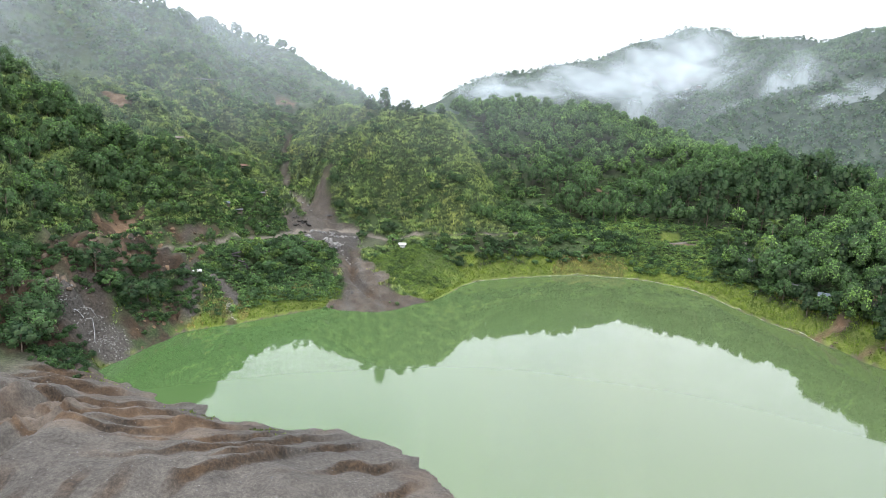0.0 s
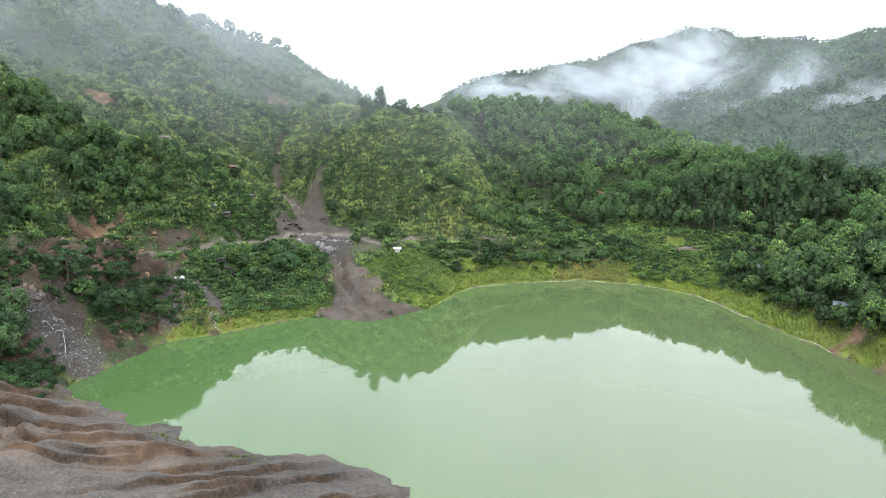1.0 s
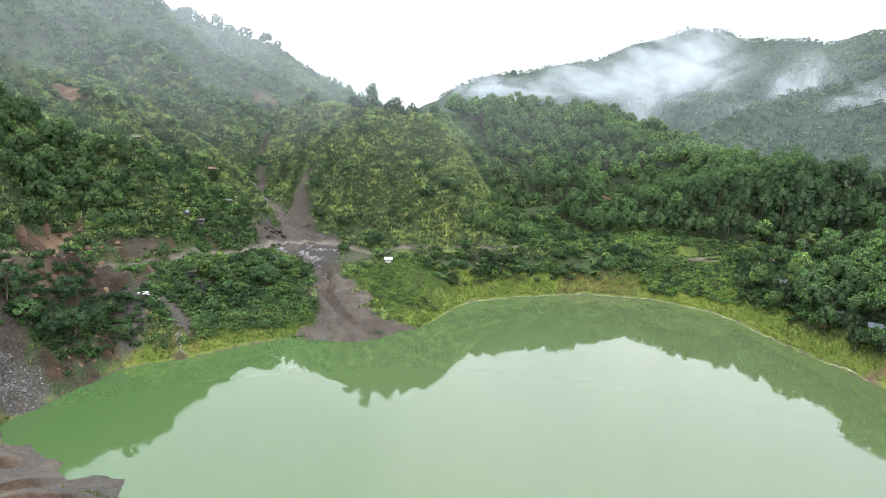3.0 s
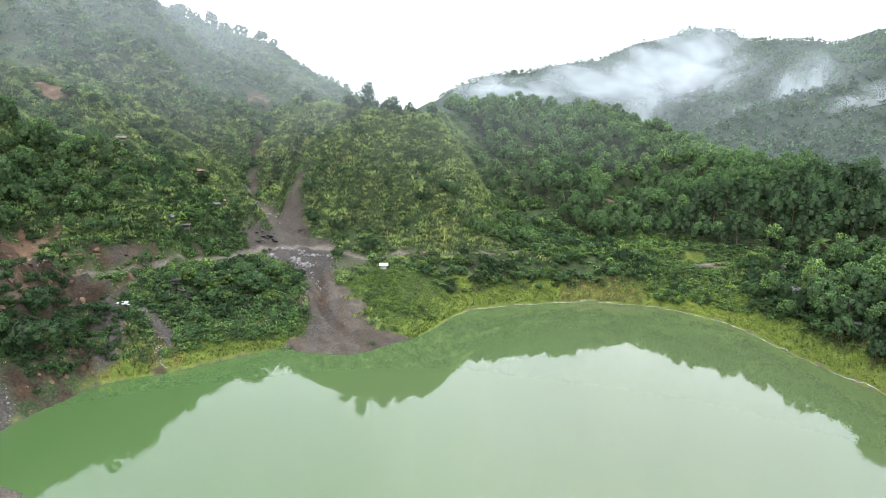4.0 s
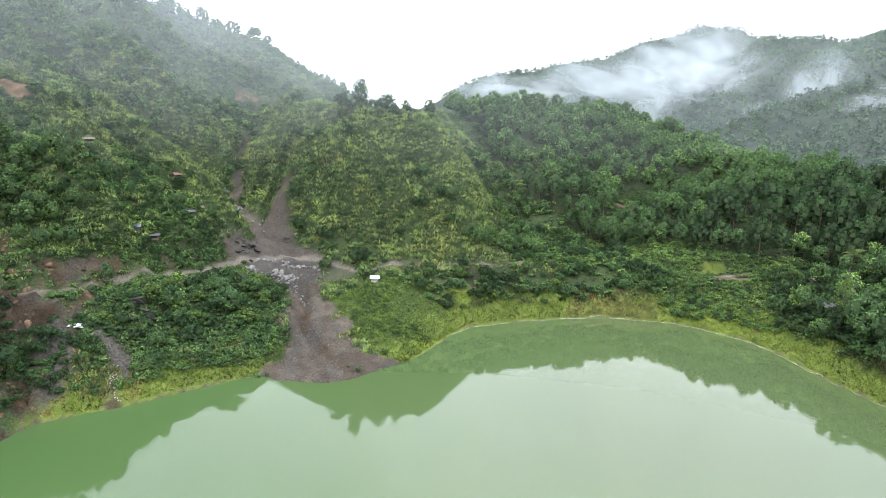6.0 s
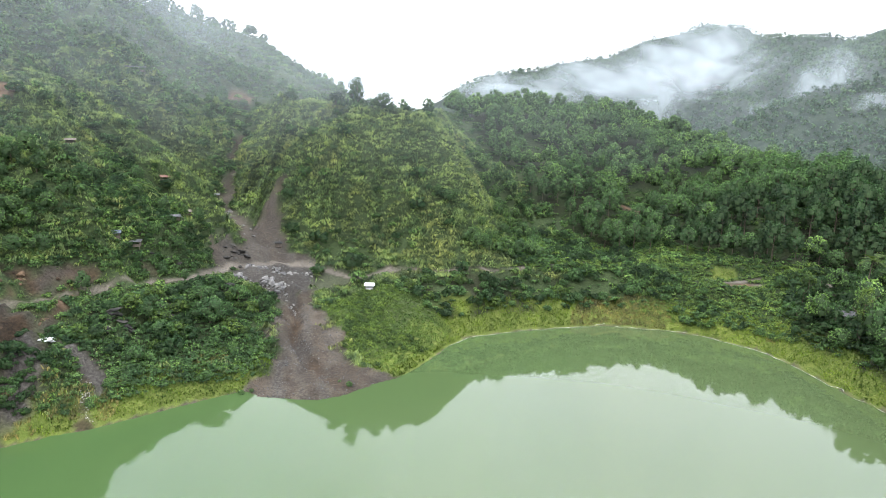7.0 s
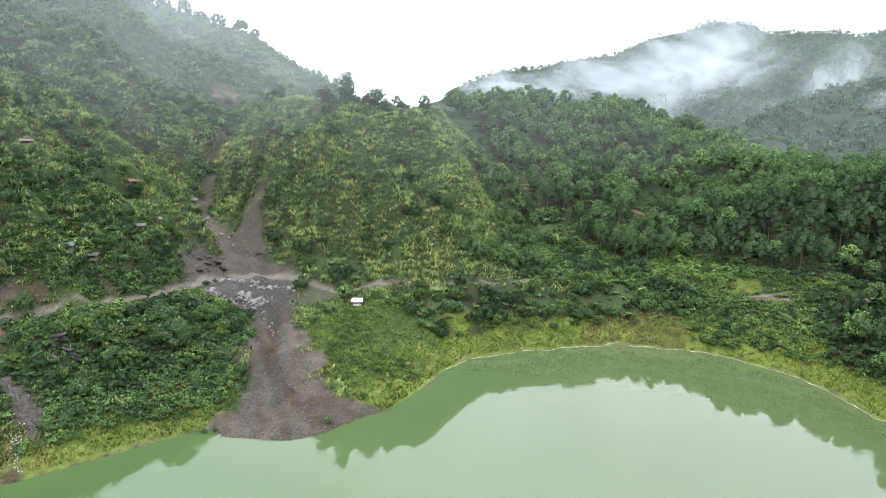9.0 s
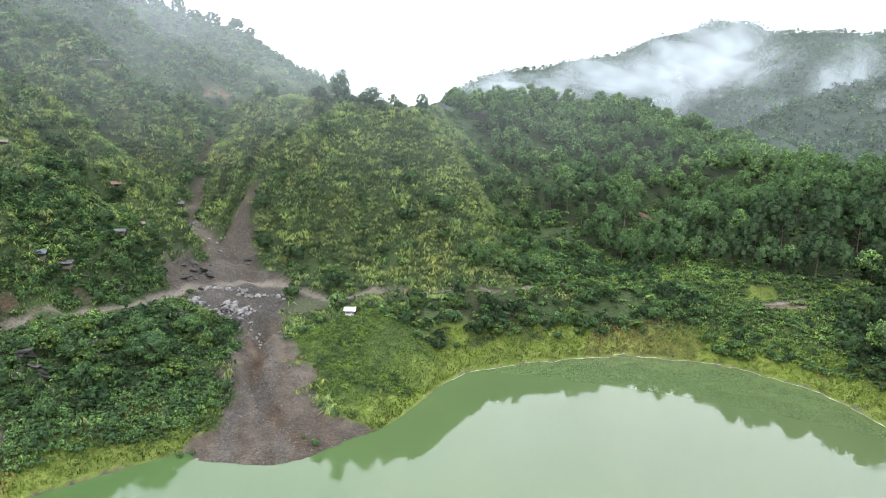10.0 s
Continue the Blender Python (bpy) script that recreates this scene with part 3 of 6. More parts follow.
def ground_material():
    m, n, l, b = material("earth", 0.95)
    def att(name):
        a = n.new("ShaderNodeAttribute")
        a.attribute_name = name
        return a.outputs["Fac"]
    fine, mid, big = noise_node(n, l, 2.2, 8), noise_node(n, l, 0.35, 6), noise_node(n, l, 0.05, 5)
    under = mix(n, l, 0.55, ramp(n, l, mid, [(0.3, (0.04, 0.072, 0.026)), (0.7, (0.082, 0.13, 0.046))]),
                ramp(n, l, fine, [(0.38, (0.018, 0.032, 0.012)), (0.65, (0.11, 0.158, 0.058))]))
    brown = mix(n, l, 0.5, ramp(n, l, mid, [(0.36, (0.055, 0.045, 0.035)), (0.64, (0.165, 0.138, 0.11))]),
                ramp(n, l, fine, [(0.3, (0.052, 0.044, 0.035)), (0.72, (0.23, 0.198, 0.162))]))
    grey = mix(n, l, 0.5, ramp(n, l, mid, [(0.3, (0.072, 0.066, 0.058)), (0.7, (0.17, 0.155, 0.138))]),
               ramp(n, l, fine, [(0.28, (0.046, 0.042, 0.037)), (0.75, (0.225, 0.207, 0.184))]))
    red = mix(n, l, 0.5, ramp(n, l, mid, [(0.34, (0.016, 0.013, 0.01)), (0.52, (0.06, 0.04, 0.025)), (0.7, (0.16, 0.1, 0.056))]),
              ramp(n, l, fine, [(0.3, (0.018, 0.014, 0.011)), (0.7, (0.15, 0.1, 0.06))]))
    col = mix(n, l, att("grey"), brown, grey)
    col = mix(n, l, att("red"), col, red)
    col = mix(n, l, att("clay"), col, ramp(n, l, mid, [(0.3, (0.11, 0.066, 0.039)), (0.5, (0.235, 0.15, 0.092)), (0.7, (0.34, 0.245, 0.165))]))
    col = mix(n, l, att("slate"), col, ramp(n, l, fine, [(0.3, (0.047, 0.043, 0.038)), (0.72, (0.165, 0.152, 0.138))]))
    col = mix(n, l, att("road"), col, ramp(n, l, fine, [(0.3, (0.2, 0.175, 0.145)), (0.7, (0.34, 0.3, 0.255))]))
    lawn = ramp(n, l, mid, [(0.3, (0.14, 0.2, 0.035)), (0.7, (0.26, 0.32, 0.07))])
    under = mix(n, l, att("lawn"), under, lawn)
    # floor under the plants darkened, shade included in the colour
    under = mix(n, l, att("litter_shade"), under, ramp(n, l, fine, [(0.3, (0.015, 0.022, 0.01)), (0.7, (0.06, 0.07, 0.03))]))
    # forest floor far off, tinted teal for the haze in front of it
    under = mix(n, l, att("hazed_wood"), under, ramp(n, l, noise_node(n, l, 0.11, 6), [(0.36, (0.028, 0.052, 0.036)), (0.64, (0.065, 0.1, 0.062))]))
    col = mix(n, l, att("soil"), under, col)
    col = mix(n, l, 1.0, col, ramp(n, l, big, [(0.35, (0.36, 0.36, 0.36)), (0.65, (0.56, 0.55, 0.535))]), "MULTIPLY")
    grit = ramp(n, l, noise_node(n, l, 7.0, 4), [(0.34, (0.72, 0.72, 0.72)), (0.66, (1.24, 1.23, 1.2))])
    col = mix(n, l, 1.0, col, grit, "MULTIPLY")
    l.new(col, b.inputs["Base Color"])
    bump(n, l, b, fine, 0.8, 0.35)
    return m


def water_material():
    m, n, l, b = material("green_water", 0.02)
    wide = noise_node(n, l, 0.012, 3)
    where = n.new("ShaderNodeTexCoord")
    split = n.new("ShaderNodeSeparateXYZ")
    l.new(where.outputs["Object"], split.inputs["Vector"])
    # water colour goes from saturated green at low x to paler at high x
    eastward = n.new("ShaderNodeMapRange")
    eastward.inputs["From Min"].default_value, eastward.inputs["From Max"].default_value = -75, 40
    l.new(split.outputs["X"], eastward.inputs["Value"])
    clear = ramp(n, l, wide, [(0.3, (0.043, 0.086, 0.027)), (0.7, (0.05, 0.091, 0.031))])
    paler_green = ramp(n, l, wide, [(0.3, (0.056, 0.082, 0.033)), (0.7, (0.062, 0.087, 0.038))])
    col = mix(n, l, eastward.outputs["Result"], clear, paler_green)
    l.new(col, b.inputs["Base Color"])
    b.inputs["IOR"].default_value = 1.49
    b.inputs["Specular IOR Level"].default_value = 0.5
    bump(n, l, b, noise_node(n, l, 0.5, 3), 0.006, 0.1)
    return m


M_EARTH, M_WATER = ground_material(), water_material()

# ---- the ground: one sheet to the horizon ----
def stretch(core, fine, grow, reach):
    lo, hi = core[0], core[-1]
    out, step, v = [], fine, core[-1]
    while v < hi + reach:
        step *= grow
        v += step
        out.append(v)
    back, step, v = [], fine, lo
    while v > lo - reach:
        step *= grow
        v -= step
        back.append(v)
    return np.array(back[::-1] + list(core) + out)


def mesh_from(name, verts, faces, mat, smooth_faces=False, normals=None, plants=None):
    """A mesh from an (n, 3) array of corners, an (m, k) array of faces and, for foliage, the corners' normals."""
    me = bpy.data.meshes.new(name)
    verts, faces = np.asarray(verts, np.float32), np.asarray(faces, np.int32)
    me.vertices.add(len(verts))
    me.vertices.foreach_set("co", verts.ravel())
    k = faces.shape[1]
    me.loops.add(faces.size)
    me.loops.foreach_set("vertex_index", faces.ravel())
    me.polygons.add(len(faces))
    me.polygons.foreach_set("loop_start", np.arange(0, faces.size, k, dtype=np.int32))
    me.polygons.foreach_set("loop_total", np.full(len(faces), k, np.int32))
    me.polygons.foreach_set("use_smooth", np.full(len(faces), smooth_faces or normals is not None))
    me.materials.append(mat)
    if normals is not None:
        # faces that share corners are the cores, coloured dark for shade inside the crown
        me.materials.append(M_CORE_SHADE)
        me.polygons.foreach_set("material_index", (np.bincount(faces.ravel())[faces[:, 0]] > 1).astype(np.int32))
    me.update(calc_edges=True)
    if normals is not None:
        me.attributes.new("custom_normal", "FLOAT_VECTOR", "POINT").data.foreach_set("vector", np.asarray(normals, np.float32).ravel())
        me.attributes.new("plant", "FLOAT", "POINT").data.foreach_set("value", np.full(len(verts), 0.5, np.float32) if plants is None else np.asarray(plants, np.float32))
    return me


xs = stretch(np.concatenate([np.arange(-330, -135, 5), np.arange(-135, -98, 1.4), np.arange(-98, -74, 0.8), np.arange(-74, 6, 0.6), np.arange(6, 140, 1.4), np.arange(142, 200, 4), np.arange(202, 660, 9)]), 9, 1.2, 2600)
ys = stretch(np.concatenate([np.arange(-20, 68, 4), np.arange(68, 116, 0.5), np.arange(116, 234, 1.0), np.arange(234, 300, 1.5), np.arange(301, 480, 4), np.arange(482, 1130, 9)]), 9, 1.2, 3000)
gx, gy = np.meshgrid(xs, ys)
gz = ground_z(gx, gy)
nxv, nyv = len(xs), len(ys)
idx = np.arange(nxv * nyv).reshape(nyv, nxv)
quads = np.stack([idx[:-1, :-1], idx[:-1, 1:], idx[1:, 1:], idx[1:, :-1]], -1).reshape(-1, 4)
me = mesh_from("ground", np.stack([gx, gy, gz], -1).reshape(-1, 3), quads, M_EARTH, True)
for key, values in zip(("soil", "red", "grey", "road", "lawn", "litter_shade", "clay", "slate", "hazed_wood"), bare(gx, gy)):
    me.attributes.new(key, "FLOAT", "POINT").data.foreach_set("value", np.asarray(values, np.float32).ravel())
ground = tagged(new("ground", me), "hilly earth with gravel fans, cliffs and green slopes", "ground", kind="structure")

wx, wy = np.meshgrid(np.linspace(-90, 120, 22), np.linspace(66, 232, 18))
widx = np.arange(22 * 18).reshape(18, 22)
wq = np.stack([widx[:-1, :-1], widx[:-1, 1:], widx[1:, 1:], widx[1:, :-1]], -1).reshape(-1, 4)
water = tagged(new("water", mesh_from("water", np.stack([wx, wy, wx * 0], -1).reshape(-1, 3), wq, M_WATER, True)),
               "still opaque green quarry lake mirroring the hills", "lake", kind="structure")


# ---- plant shapes: corners, faces and the normals of the foliage's surface ----
def rotations(rng, n):
    a = rng.uniform(0, 2 * np.pi, n)
    return np.cos(a), np.sin(a)


def unit(a):
    return a / np.maximum(np.linalg.norm(a, axis=-1, keepdims=True), 1e-6)


def leaf_sprays(centres, outward, size, rng, long=1.5, ruffle=0.75):
    """Rhombic sprays of leaves, drooping at both ends, lying roughly across the outward direction."""
    n = len(centres)
    outward = unit(outward)
    nrm = unit(outward + rng.normal(size=(n, 3)) * ruffle)
    nrm = np.where((nrm * outward).sum(1, keepdims=True) < 0, -nrm, nrm)
    u = unit(np.cross(nrm, rng.normal(size=(n, 3))))
    v = np.cross(nrm, u)
    s = (size * rng.uniform(0.6, 1.4, n))[:, None]
    w = s / long
    bend = nrm * s * 0.3
    verts = np.stack([centres - u * s - bend, centres - v * w, centres + u * s - bend, centres + v * w], 1).reshape(-1, 3)
    soft = unit(outward * 0.85 + nrm * 0.4 + np.array([0, 0, 0.1]))
    return verts, np.arange(4 * n).reshape(n, 4), np.repeat(soft, 4, 0)


CUBE = np.array([(a, b, c) for a in (-1, 1) for b in (-1, 1) for c in (-1, 1)], float)
CUBE_FACES = np.array([(0, 1, 3, 2), (4, 6, 7, 5), (0, 4, 5, 1), (2, 3, 7, 6), (0, 2, 6, 4), (1, 5, 7, 3)])


def crown_shape(rng, height, width, lumps, leaves, size, bottom=0.25, point=0.0, core=0.36):
    """A crown of overlapping lumps: an inner mass and a ragged shell of leaf sprays round each."""
    mid = np.array([0, 0, height * (0.5 + 0.45 * bottom)])
    reach = np.array([width / 2, width / 2, height * (0.5 - 0.45 * bottom)])
    big = (1.0 / lumps ** 0.38) * reach
    centres, radii = [], []
    for k in range(lumps):
        up = 1 - 1.75 * (k + 0.5) / lumps
        ang = k * 2.4 + rng.uniform(-0.6, 0.6)
        flat = math.sqrt(max(0.0, 1 - up * up)) * (1 - point * max(0.0, up))
        d = np.array([math.cos(ang) * flat, math.sin(ang) * flat, up]) * rng.uniform(0.75, 1.1)
        r = big * rng.uniform(0.65, 1.15)
        centres.append(mid + d * np.maximum(reach - r * 0.8, 0.05))
        radii.append(r)
    pts, out, inner, inner_n = [], [], [], []
    per = max(4, int(leaves * 1.35) // lumps)
    for k, (c, r) in enumerate(zip(centres, radii)):
        d = unit(rng.normal(size=(per, 3)))
        d[:, 2] = np.where(d[:, 2] < -0.45, -d[:, 2], d[:, 2])
        p = c + d * r * rng.uniform(0.7, 1.15, per)[:, None]
        free = np.ones(per, bool)
        for j, (c2, r2) in enumerate(zip(centres, radii)):
            if j != k:
                free &= (((p - c2) / r2) ** 2).sum(1) > 0.55
        pts.append(p[free])
        out.append(unit((p[free] - mid) / reach * 0.8 + d[free] * 0.55 + np.array([0, 0, 0.15])))
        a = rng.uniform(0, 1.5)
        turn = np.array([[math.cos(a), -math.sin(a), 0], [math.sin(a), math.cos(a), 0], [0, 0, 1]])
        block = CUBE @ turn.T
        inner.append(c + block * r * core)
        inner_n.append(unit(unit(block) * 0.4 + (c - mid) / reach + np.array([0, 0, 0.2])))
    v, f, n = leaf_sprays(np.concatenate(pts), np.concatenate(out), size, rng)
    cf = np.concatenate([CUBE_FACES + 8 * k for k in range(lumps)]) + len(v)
    return np.concatenate([v] + inner), np.concatenate([f, cf]), np.concatenate([n] + inner_n)


def tuft_shape(rng, height, blades, spread, width, droop, joints=2):
    """A clump of arching blades, each of one or two quads."""
    verts, faces, nrm = [], [], []
    for k in range(blades):
        a = rng.uniform(0, 2 * math.pi)
        lean = rng.uniform(0.25, 1.0) * spread
        h = height * rng.uniform(0.6, 1.1)
        d = np.array([math.cos(a), math.sin(a), 0])
        s = np.array([-d[1], d[0], 0]) * width * rng.uniform(0.6, 1.2)
        base = d * rng.uniform(0, 0.3) * spread + np.array([0, 0, -0.2])
        mid = base + d * lean * 0.5 + np.array([0, 0, h * 0.8 + 0.2])
        tip = base + d * lean * 1.15 + np.array([0, 0, h * (1 - droop) + 0.2])
        i = len(verts)
        soft = unit(d * 0.45 + np.array([0, 0, 0.8]) + rng.normal(size=3) * 0.2)
        if joints == 1:
            verts += [base - s, base + s, mid + d * lean * 0.3 + s * 0.3, mid + d * lean * 0.3 - s * 0.3]
            faces += [(i, i + 1, i + 2, i + 3)]
            nrm += [soft] * 4
        else:
            verts += [base - s * 0.7, base + s * 0.7, mid + s, mid - s, mid + s, mid - s, tip + s * 0.25, tip - s * 0.25]
            faces += [(i, i + 1, i + 2, i + 3), (i + 7, i + 6, i + 4, i + 5)]
            nrm += [soft] * 8
    return np.array(verts), np.array(faces), np.array(nrm)


def scatter(name, shapes, x, y, scale, material_, rng, sink=0.15, stretch_z=(0.85, 1.2), z=None):
    """Many plants or stones joined into one mesh of stuff."""
    z = (ground_z(x, y) if z is None else z) - sink
    vs, fs, ns, ps, base = [], [], [], [], 0
    lean = np.stack([ground_z(x - 2, y) - ground_z(x + 2, y), ground_z(x, y - 2) - ground_z(x, y + 2), np.full(len(x), 4.0)], -1)
    lean = unit(lean) - np.array([0, 0, 1.0])
    own = rng.uniform(0, 1, len(x))
    pick = rng.integers(0, len(shapes), len(x))
    for k, (v, f, nrm) in enumerate(shapes):
        sel = np.nonzero(pick == k)[0]
        if not len(sel):
            continue
        c, s = rotations(rng, len(sel))
        sc = scale[sel]
        zz = sc * rng.uniform(*stretch_z, len(sel))

        def turned(p, q, r):
            return np.stack([p[None, :, 0] * c[:, None] - p[None, :, 1] * s[:, None], p[None, :, 0] * s[:, None] + p[None, :, 1] * c[:, None],
                             np.repeat(p[None, :, 2], len(sel), 0)], -1) * np.stack([q, q, r], -1)[:, None]
        out = turned(v, sc, zz) + np.stack([x[sel], y[sel], z[sel]], -1)[:, None]
        idx = (f[None] + (np.arange(len(sel)) * len(v))[:, None, None]).reshape(-1, f.shape[1]) + base
        vs.append(out.reshape(-1, 3))
        fs.append(idx)
        if nrm is not None:
            ns.append(unit(turned(nrm, np.ones(len(sel)), np.ones(len(sel))) + lean[sel][:, None] * 0.8).reshape(-1, 3))
            ps.append(np.repeat(own[sel], len(v)))
        base += len(vs[-1])
    return new(name, mesh_from(name, np.concatenate(vs), np.concatenate(fs), material_, False, np.concatenate(ns) if ns else None, np.concatenate(ps) if ps else None))


def spots(rng, n, box, keep):
    x, y = rng.uniform(box[0], box[2], n), rng.uniform(box[1], box[3], n)
    k = keep(x, y)
    return x[k], y[k]


def spaced(rng, n, box, keep, gap):
    """Spots that keep a distance from one another."""
    x, y = spots(rng, n, box, keep)
    ok, cells = [], {}
    for i, (a, b) in enumerate(zip(x, y)):
        c = (int(a // gap), int(b // gap))
        near = [j for k in ((c[0] + dx, c[1] + dy) for dx in (-1, 0, 1) for dy in (-1, 0, 1)) for j in cells.get(k, ())]
        if all((a - x[j]) ** 2 + (b - y[j]) ** 2 > gap * gap for j in near):
            cells.setdefault(c, []).append(i)
            ok.append(i)
    return x[ok], y[ok]


def green(x, y, limit=0.35):
    return (bare(x, y)[0] < limit) & (shore_gap(x, y) > 0.5)


rng = np.random.default_rng(7)
tufts = [tuft_shape(rng, 1.25, 9, 1.3, 0.07, 0.6) for _ in range(8)]
cane = [tuft_shape(rng, 1.15, 9, 1.8, 0.085, 0.75) for _ in range(10)]
low_tufts = [tuft_shape(rng, 0.7, 6, 0.6, 0.10, 0.3, 1) for _ in range(6)]
weeds = [crown_shape(rng, 0.9, 2.2, 3, 26, 0.2, 0.0) for _ in range(6)]
low_shrubs = [crown_shape(rng, 1.7, 2.9, 5, 56, 0.23, 0.0) for _ in range(8)]
shrubs = [crown_shape(rng, 2.0, 2.9, 7, 100, 0.21, 0.0) for _ in range(6)]
trees_far = [crown_shape(rng, 7.0, 5.6, 13, 340, 0.21, 0.2, 0.3, 0.42) for _ in range(8)]
trees_upland = [crown_shape(rng, 5.5, 5.0, 8, 100, 0.36, 0.1, 0.2) for _ in range(7)]
canopy_far = [crown_shape(rng, 7.0, 8.0, 4, 28, 0.85, 0.0, 0.1, 0.25) for _ in range(6)]


# ---- slopes: grass, shrubs, far trees ----
def hill(x, y):
    w = inside(x, y, FOREST) | inside(x, y, RIGHT_BANK) | inside(x, y, MOUND) | inside(x, y, FIELD) | inside(x, y, BUSH_BELT) | inside(x, y, FLAT)
    return green(x, y) & ~w & (shore_gap(x, y) > 6) & (line_near(x, y, CLIFF)[0] > 11)


def hollow(x, y, r=5.0):
    """How far the ground lies below its surroundings."""
    return (ground_z(x + r, y) + ground_z(x - r, y) + ground_z(x, y + r) + ground_z(x, y - r)) / 4 - ground_z(x, y)


def shrubby(x, y):
    """Where the slopes carry shrubs rather than grass."""
    east = smooth(-2, 18, x - 0.5 * (282 - y)) * smooth(-60, -50, x)
    low = 0.35 * smooth(242, 230, y) * smooth(-60, -50, x)
    west = 0.2 * smooth(-56, -66, x) + 0.35 * smooth(225, 205, y) * smooth(-60, -66, x) + 0.5 * smooth(250, 300, y) * smooth(-45, -60, x)
    return fbm(x, y, 11, 3, 11) + hollow(x, y) * 0.5 + 0.75 * east + low + west


x, y = spots(rng, 54000, (-135, 130, 36, 300), lambda x, y: hill(x, y) & ~((x > -68) & (x < -28) & (y < 202)) & (shrubby(x, y) < 1.1))
dry = fbm(x, y, 9, 3, 16) + 0.5 * (np.hypot(x + 8, (y - 235) * 2) < 14) > 0.62
size = rng.uniform(0.5, 1.0, len(x)) * (1 + 0.4 * smooth(-0.2, 0.7, fbm(x, y, 5, 2, 15)))
tagged(scatter("hillside_grass", cane, x[~dry], y[~dry], size[~dry], M_HILL, rng), "tall arching olive-green grass over the hillsides", "grass", kind="stuff")
tagged(scatter("dry_hillside_grass", cane, x[dry], y[dry], size[dry], M_CANE, rng), "straw-tinted dry cane grass among the green grass", "grass", kind="stuff")
x, y = spaced(rng, 20000, (-190, 115, 60, 430), lambda x, y: hill(x, y) & (shrubby(x, y) + 0.3 * vnoise(x, y, 3.0, 12) > 0.5), 2.0)
size = rng.uniform(0.45, 1.15, len(x)) * (1 + 0.25 * smooth(280, 360, y))
tagged(scatter("hillside_shrubs", low_shrubs, x, y, size, M_SHRUB, rng), "leafy green shrubs in the hollows of the hillside", "shrubs", kind="stuff")
x, y = spaced(rng, 9000, (-190, 115, 60, 400), lambda x, y: hill(x, y) & (fbm(x, y, 8, 3, 13) + 0.7 * shrubby(x, y) > 0.72), 2.6)
tagged(scatter("dark_shrubs", shrubs, x, y, rng.uniform(0.45, 1.25, len(x)), M_MID, rng), "dark green bushes dotted over the hillside", "shrubs", kind="stuff")
x, y = rng.uniform(-40, -6, 26), 269.5 + rng.normal(size=26) * 1.2
tagged(scatter("hilltop_bushes", shrubs, x, y, rng.uniform(0.7, 1.5, 26), M_MID, rng), "dark bushes along the crest of the grassy hill", "bushes", kind="stuff")
x, y = spaced(rng, 1500, (-120, 200, 40, 300), lambda x, y: hill(x, y) & (fbm(x, y, 14, 2, 98) + 0.4 * shrubby(x, y) > 0.25), 6.5)
some = rng.uniform(size=len(x)) < 0.5
tagged(scatter("hillside_bushes", shrubs, x[some], y[some], rng.uniform(1.1, 2.1, some.sum()), M_MID, rng), "large rounded dark bushes on the hillside", "bushes", kind="stuff")
tagged(scatter("hillside_bushes", shrubs, x[~some], y[~some], rng.uniform(1.0, 1.8, (~some).sum()), M_SHRUB, rng), "large rounded green bushes on the hillside", "bushes", kind="stuff")
x, y = spots(rng, 6000, (-135, 130, 40, 300), lambda x, y: hill(x, y) & (fbm(x, y, 7, 3, 14) > -0.1))
tagged(scatter("hillside_weeds", weeds, x, y, rng.uniform(0.5, 1.1, len(x)), M_UPLAND, rng, 0.1), "leafy weeds and creepers among the hillside grass", "weeds", kind="stuff")
x, y = spaced(rng, 5200, (-215, 115, -20, 440), lambda x, y: hill(x, y) & ~inside(x, y, CENTRAL) & ~inside(x, y, [(-52, 262), (4, 262), (4, 306), (-52, 306)]) & (fbm(x, y, 36, 3, 12) + smooth(235, 300, y) * 0.7 + smooth(-108, -150, x) * 0.7 > 0.5), 3.4)
close = (y < 240) & (x > -150)
tagged(scatter("hillside_trees", trees_upland, x[~close], y[~close], rng.uniform(0.45, 1.0, (~close).sum()), M_FOREST, rng), "dense green trees on the upper slopes", "trees", kind="stuff")
tagged(scatter("slope_trees", trees_far, x[close], y[close], rng.uniform(0.4, 0.85, close.sum()), M_FOREST, rng), "small leafy trees on the slope above the track", "trees", kind="stuff")
x, y = spaced(rng, 2600, (-135, 98, -84, 190), lambda x, y: green(x, y, 0.6) & (area(x, y, CLIFF_UP) < 0.2) & (line_near(x, y, ROAD)[0] > 2) & (fbm(x, y, 12, 2, 39) > -0.35), 3.3)
tagged(scatter("cliff_woods", trees_far, x, y, rng.uniform(0.5, 1.1, len(x)), M_FOREST, rng), "green woods on the steep slope above the cliff", "woods", kind="stuff")
x, y = np.concatenate([rng.normal((a, b), (5, 4), (9, 2)) for a, b in ((-172, 338), (-160, 340), (-147, 338), (-141, 345), (-146, 378), (-149, 396), (-136, 418), (-118, 414))]).T
tagged(scatter("crest_trees", trees_far, x, y, rng.uniform(0.6, 1.15, len(x)), M_MID, rng), "tall trees along the misty crest of the hill", "trees", kind="stuff")
x, y = spots(rng, 7000, (18, 205, 110, 268), lambda x, y: inside(x, y, FLAT) & ~inside(x, y, RIGHT_BANK) & green(x, y) & ~inside(x, y, PLOT))
tagged(scatter("flat_grass", tufts, x, y, rng.uniform(0.5, 0.95, len(x)), M_FIELD, rng), "lush green tall grass on the flat below the forest", "grass", kind="stuff")


